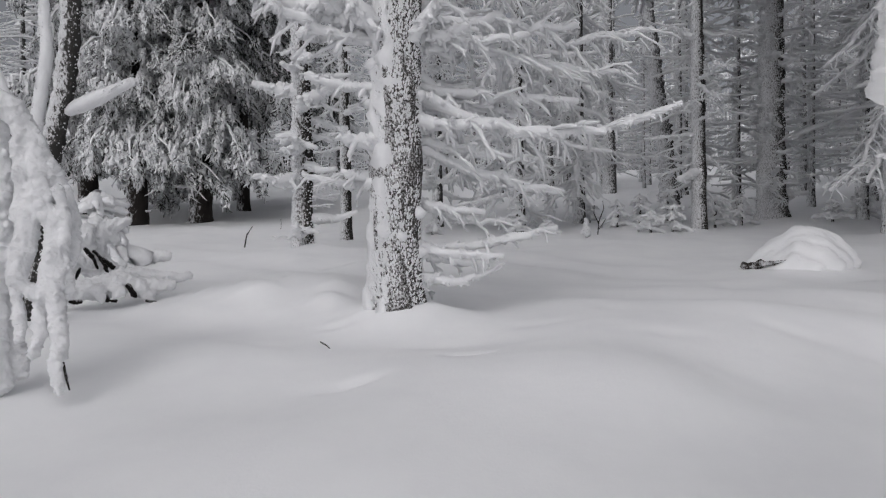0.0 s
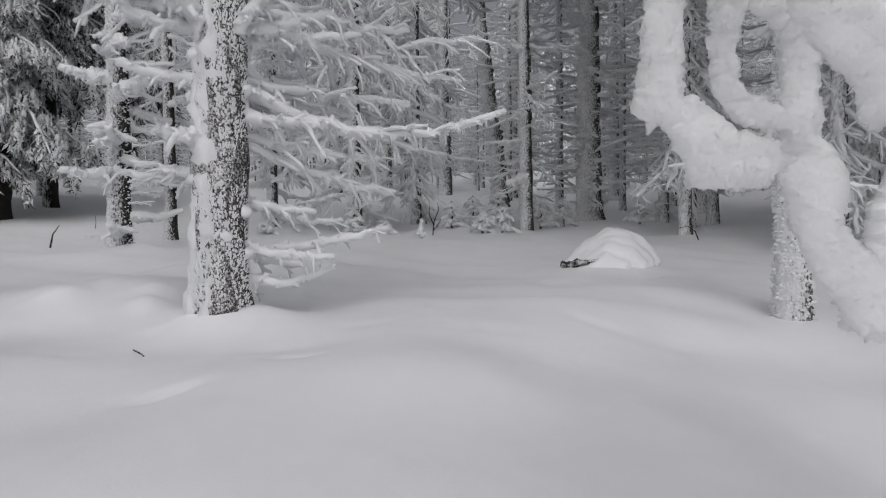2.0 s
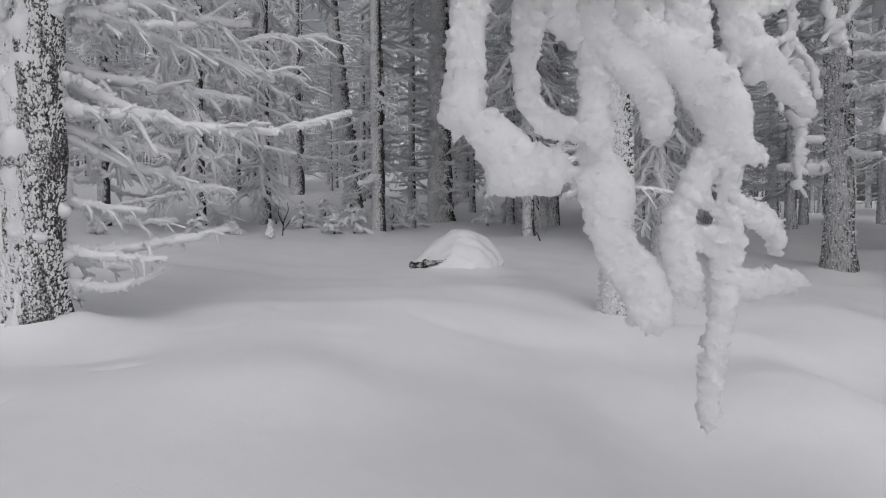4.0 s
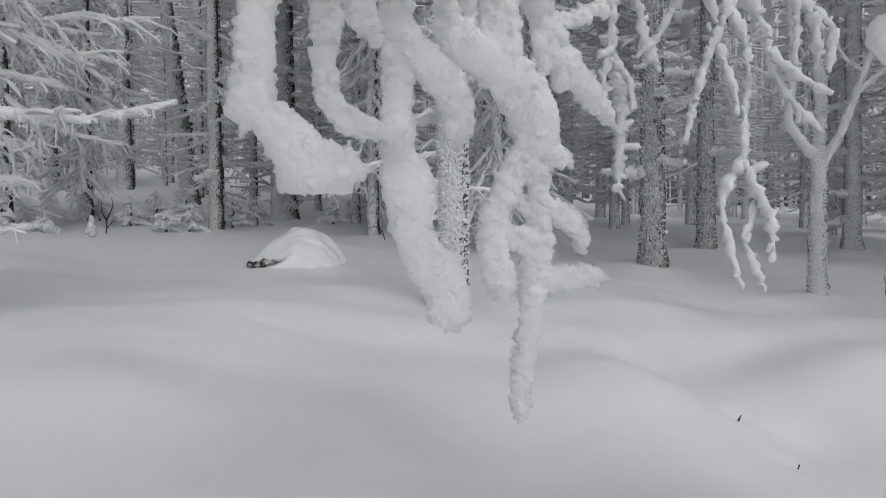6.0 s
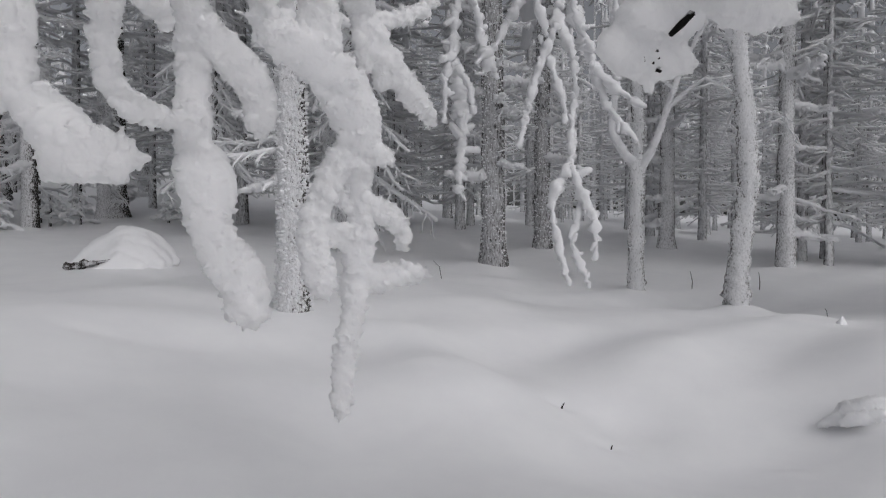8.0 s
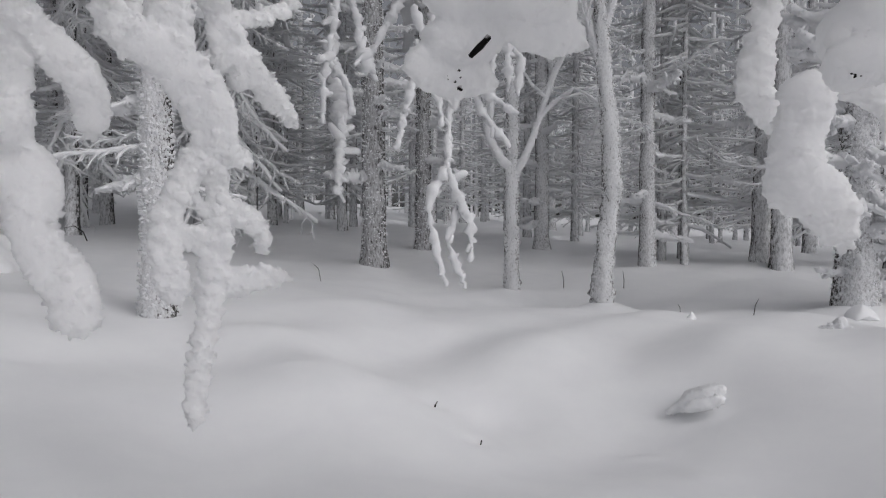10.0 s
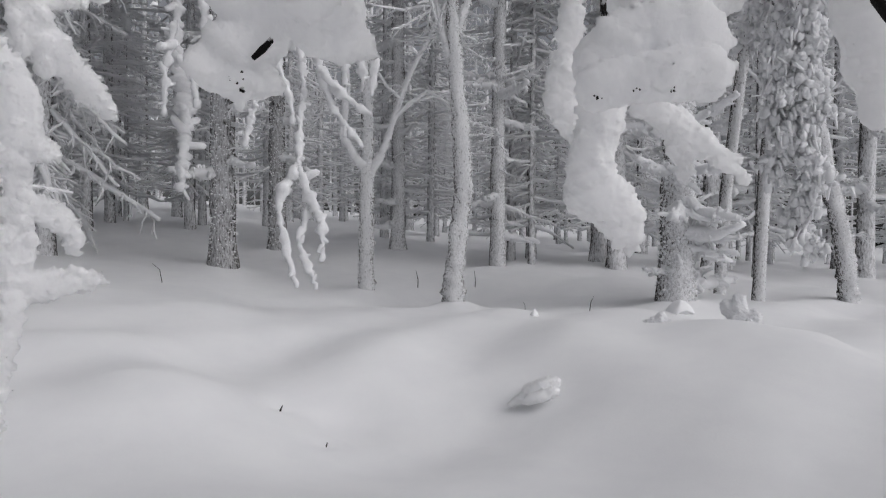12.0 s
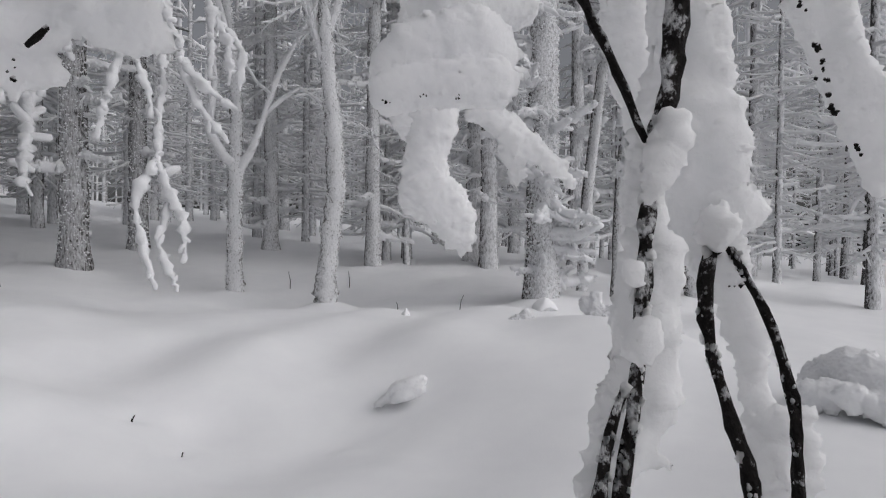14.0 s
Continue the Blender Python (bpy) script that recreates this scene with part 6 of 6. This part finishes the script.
snow_mass("rime_coat", BENT[:11], 0.0036, 0.003, 0.006, near, NEAR_RIME, "thick hanging rime, ragged at its edges", 0.05, 1, False, 1, LEE, 0.55, 0.0115)
snow_mass("rime_coat", BENT[11:], 0.0048, 0.004, 0.008, near, NEAR_RIME, "thick hanging rime, ragged at its edges", 0.05, 4, False, 1, (-0.62, -0.78, 0.0), 0.6, 0.018)
snow_mass("packed_snow", STEM[:10], 0.0032, 0.0022, 0.006, near, SOFT, "soft packed snow round the stem", 0.07, 5, False, 2, (-1.0, 0.12, 0.0), 0.30, 0.006)
for k, line in enumerate(FRONT):
    snow_mass("packed_snow", [line], 0.0032, 0.0022, 0.005, near, SOFT, "soft packed snow round the stem", 0.07, 7 + k, False, 2, (-1.0, 0.12, 0.0), 0.35, 0.004)
snow_mass("packed_snow", STEM[10:], 0.0032, 0.0022, 0.006, near, SOFT, "soft snow packed along an upper branch", 0.07, 15, False, 2, (-1.0, 0.12, 0.0), 0.30, 0.006)
for k, lines in enumerate((PAD[:7], PAD[8:11])):
    snow_mass("snow_pad", lines, 0.0042, 0.003, 0.010, near, SOFT, "broad pad of snow lying on a branch", 0.05, 6 + k, False, 2, (-0.97, -0.25, 0.0), 0.75, 0.0065)
snow_mass("rime_coat", PAD[7:8] + PAD[11:], 0.0050, 0.004, 0.008, near, NEAR_RIME, "thick hanging rime, ragged at its edges", 0.05, 8, False, 1, (-0.97, -0.20, 0.0), 0.7, 0.013)


for k, (x, y, z, r) in enumerate((PAD[7][0], PAD[11][0], PAD[13][0], FRONT[4][0])):  # the branches from which these hang
    bare_twig([(x, y, z, 0.008), (x, y, z + 0.30, 0.010), ((x + 0.58) / 2, (y - 0.32) / 2, 2.45, 0.011), (0.58, -0.32, 2.6, 0.012)], near, "branch", STEM_BARK, 0.15, 85 + k, 0.03)


# hanging twigs in front of the forest
def hang(lines, parent, seed):
    rng = np.random.default_rng(seed)
    for line in lines:
        pts = smooth_line(line, 0.035)
        g = Geo()
        knobs = 1 + 0.35 * np.clip(np.convolve(rng.standard_normal(len(pts) + 2), (0.5, 0.8, 0.5), "valid"), -1, 1.6)
        pts[:, :3] += rng.standard_normal((len(pts), 3)) * 0.006
        g.tube(pts[:, :3], pts[:, 3] * 0.92 * knobs, 8, rng, 0.2, cap=True)
        for p in pts[1::2]:
            if rng.random() < 0.5:
                go = rng.standard_normal(3) * 0.7
                g.tube([p[:3], p[:3] + go * p[3] * 1.5], [p[3] * 0.7, p[3] * 0.5], 6, rng, 0.2)
        part("branch", g.mesh("branch", RIME), parent, at=Matrix.Translation(-parent.location))


hang(HANG, fork, 7)
hang(CURTAIN, KNOWN["C"], 8)

# lumps of snow on the ground and what lies buried under them
def buried(name, label, category, lines, x, y, dark=(), voxel=0.010, mat=SOFT, ragged=False, rise=0.0):
    lump = thing(name, label, category, place(x, y))
    drop = max(0.0, min(z - r - float(ground(u, v)) for line in lines for u, v, z, r in line)) + 0.01 - rise
    snow_mass("snow_coat", [[(u, v, z - drop, r) for u, v, z, r in line] for line in lines], voxel, voxel, voxel, lump, mat, "", 0.08, 9, ragged, 4)
    for k, line in enumerate(dark):
        bare_twig([(u, v, z - drop, r * 0.7) for u, v, z, r in line], lump, "twig", WET, 0.3, 120 + k, 0.02)


buried("snow_lump", "fallen crust of snow with an undercut edge", "snow lump", CLOD, 4.38, 1.20)
buried("snowed_shrub", "low shrub bowed under lobes of heavy snow", "shrub", SHRUB[:6], 4.35, -1.62, [[(4.40, -1.66, 0.62, 0.03), (4.42, -1.68, 0.48, 0.03), (4.43, -1.69, 0.30, 0.03)]], 0.011)
buried("snowed_sprout", "small sprout thickly knobbed with snow", "sprout", [[(u, v, z, r * 1.3) for u, v, z, r in line] for line in SPROUT], 6.5, -0.25, (), 0.008, RIME, True, 0.12)
buried("snowed_sprout", "small knob of snow on a buried sprout", "sprout", [[(u, v, z, r * 1.2) for u, v, z, r in line] for line in KNOB], 6.25, 0.55, (), 0.008, RIME, True, 0.10)
buried("snowed_log", "fallen dark branch under lumps of snow", "log", LOG, -3.4, 5.1, LOGDARK, 0.012, RIME, True)
buried("snow_lump", "low ridge of snow over a buried branch", "snow lump", RIDGE, -5.2, 7.6, (), 0.016)
buried("snowed_bush", "young spruce bowed under heavy snow, dark twigs below", "bush", BUSH, -4.2, 5.4, BUSHDARK, 0.013, RIME, True)



def snowed_stump(x, y, wide, deep, high):
    """A stump under drifted snow: arched ridges side by side, melted into one cap, and rotten wood below its open edge."""
    stump = thing("snowed_stump", "old stump under a rounded cap of snow, dark below its edge", "stump", place(x, y))
    across, out = np.array([0.95, -0.31]), np.array([-0.31, -0.95])
    arcs = []
    for k in range(11):
        off = -1 + 0.2 * k  # from the far side to the near one
        size = math.sqrt(max(0.1, 1 - 0.8 * off * off))
        arc = []
        for s in np.linspace(-1, 1, 9):
            u, v = np.array([x, y]) + across * (s * wide * size + 0.04 * math.sin(1.7 * k)) + out * off * deep
            top = high * size * (1 - abs(s - 0.15) ** 1.7) * (1 + 0.10 * math.sin(5 * s + 0.9 * k))
            arc.append((u, v, float(ground(u, v)) - 0.10 + max(0.0, top), 0.12 + 0.015 * math.sin(1.3 * k + 3 * s)))
        arcs.append(arc)
    snow_mass("snow_cap", arcs, 0.018, 0.006, 0.03, stump, SNOW, "soft uneven cap of snow", 0.04, 11, False, 9)
    for k, (a, b, z, r) in enumerate([(-0.98, -0.62, 0.02, 0.040), (-0.74, -0.40, 0.05, 0.034), (-0.44, -0.20, 0.07, 0.020)]):
        line = []
        for s in (a, (a + b) / 2, b):
            u, v = np.array([x, y]) + across * s * wide + out * (deep * math.sqrt(1 - 0.55 * s * s) * 1.06 + 0.055)
            line.append((u, v, float(ground(u, v)) + z + 0.03 * (s - a), r * (1 - 0.5 * (s - a) / (b - a))))
        bare_twig(line, stump, "rotten_wood", BARK_DARK, 0.35, 90 + k, 0.03)


snowed_stump(2.60, 7.66, 0.50, 0.42, 0.33)
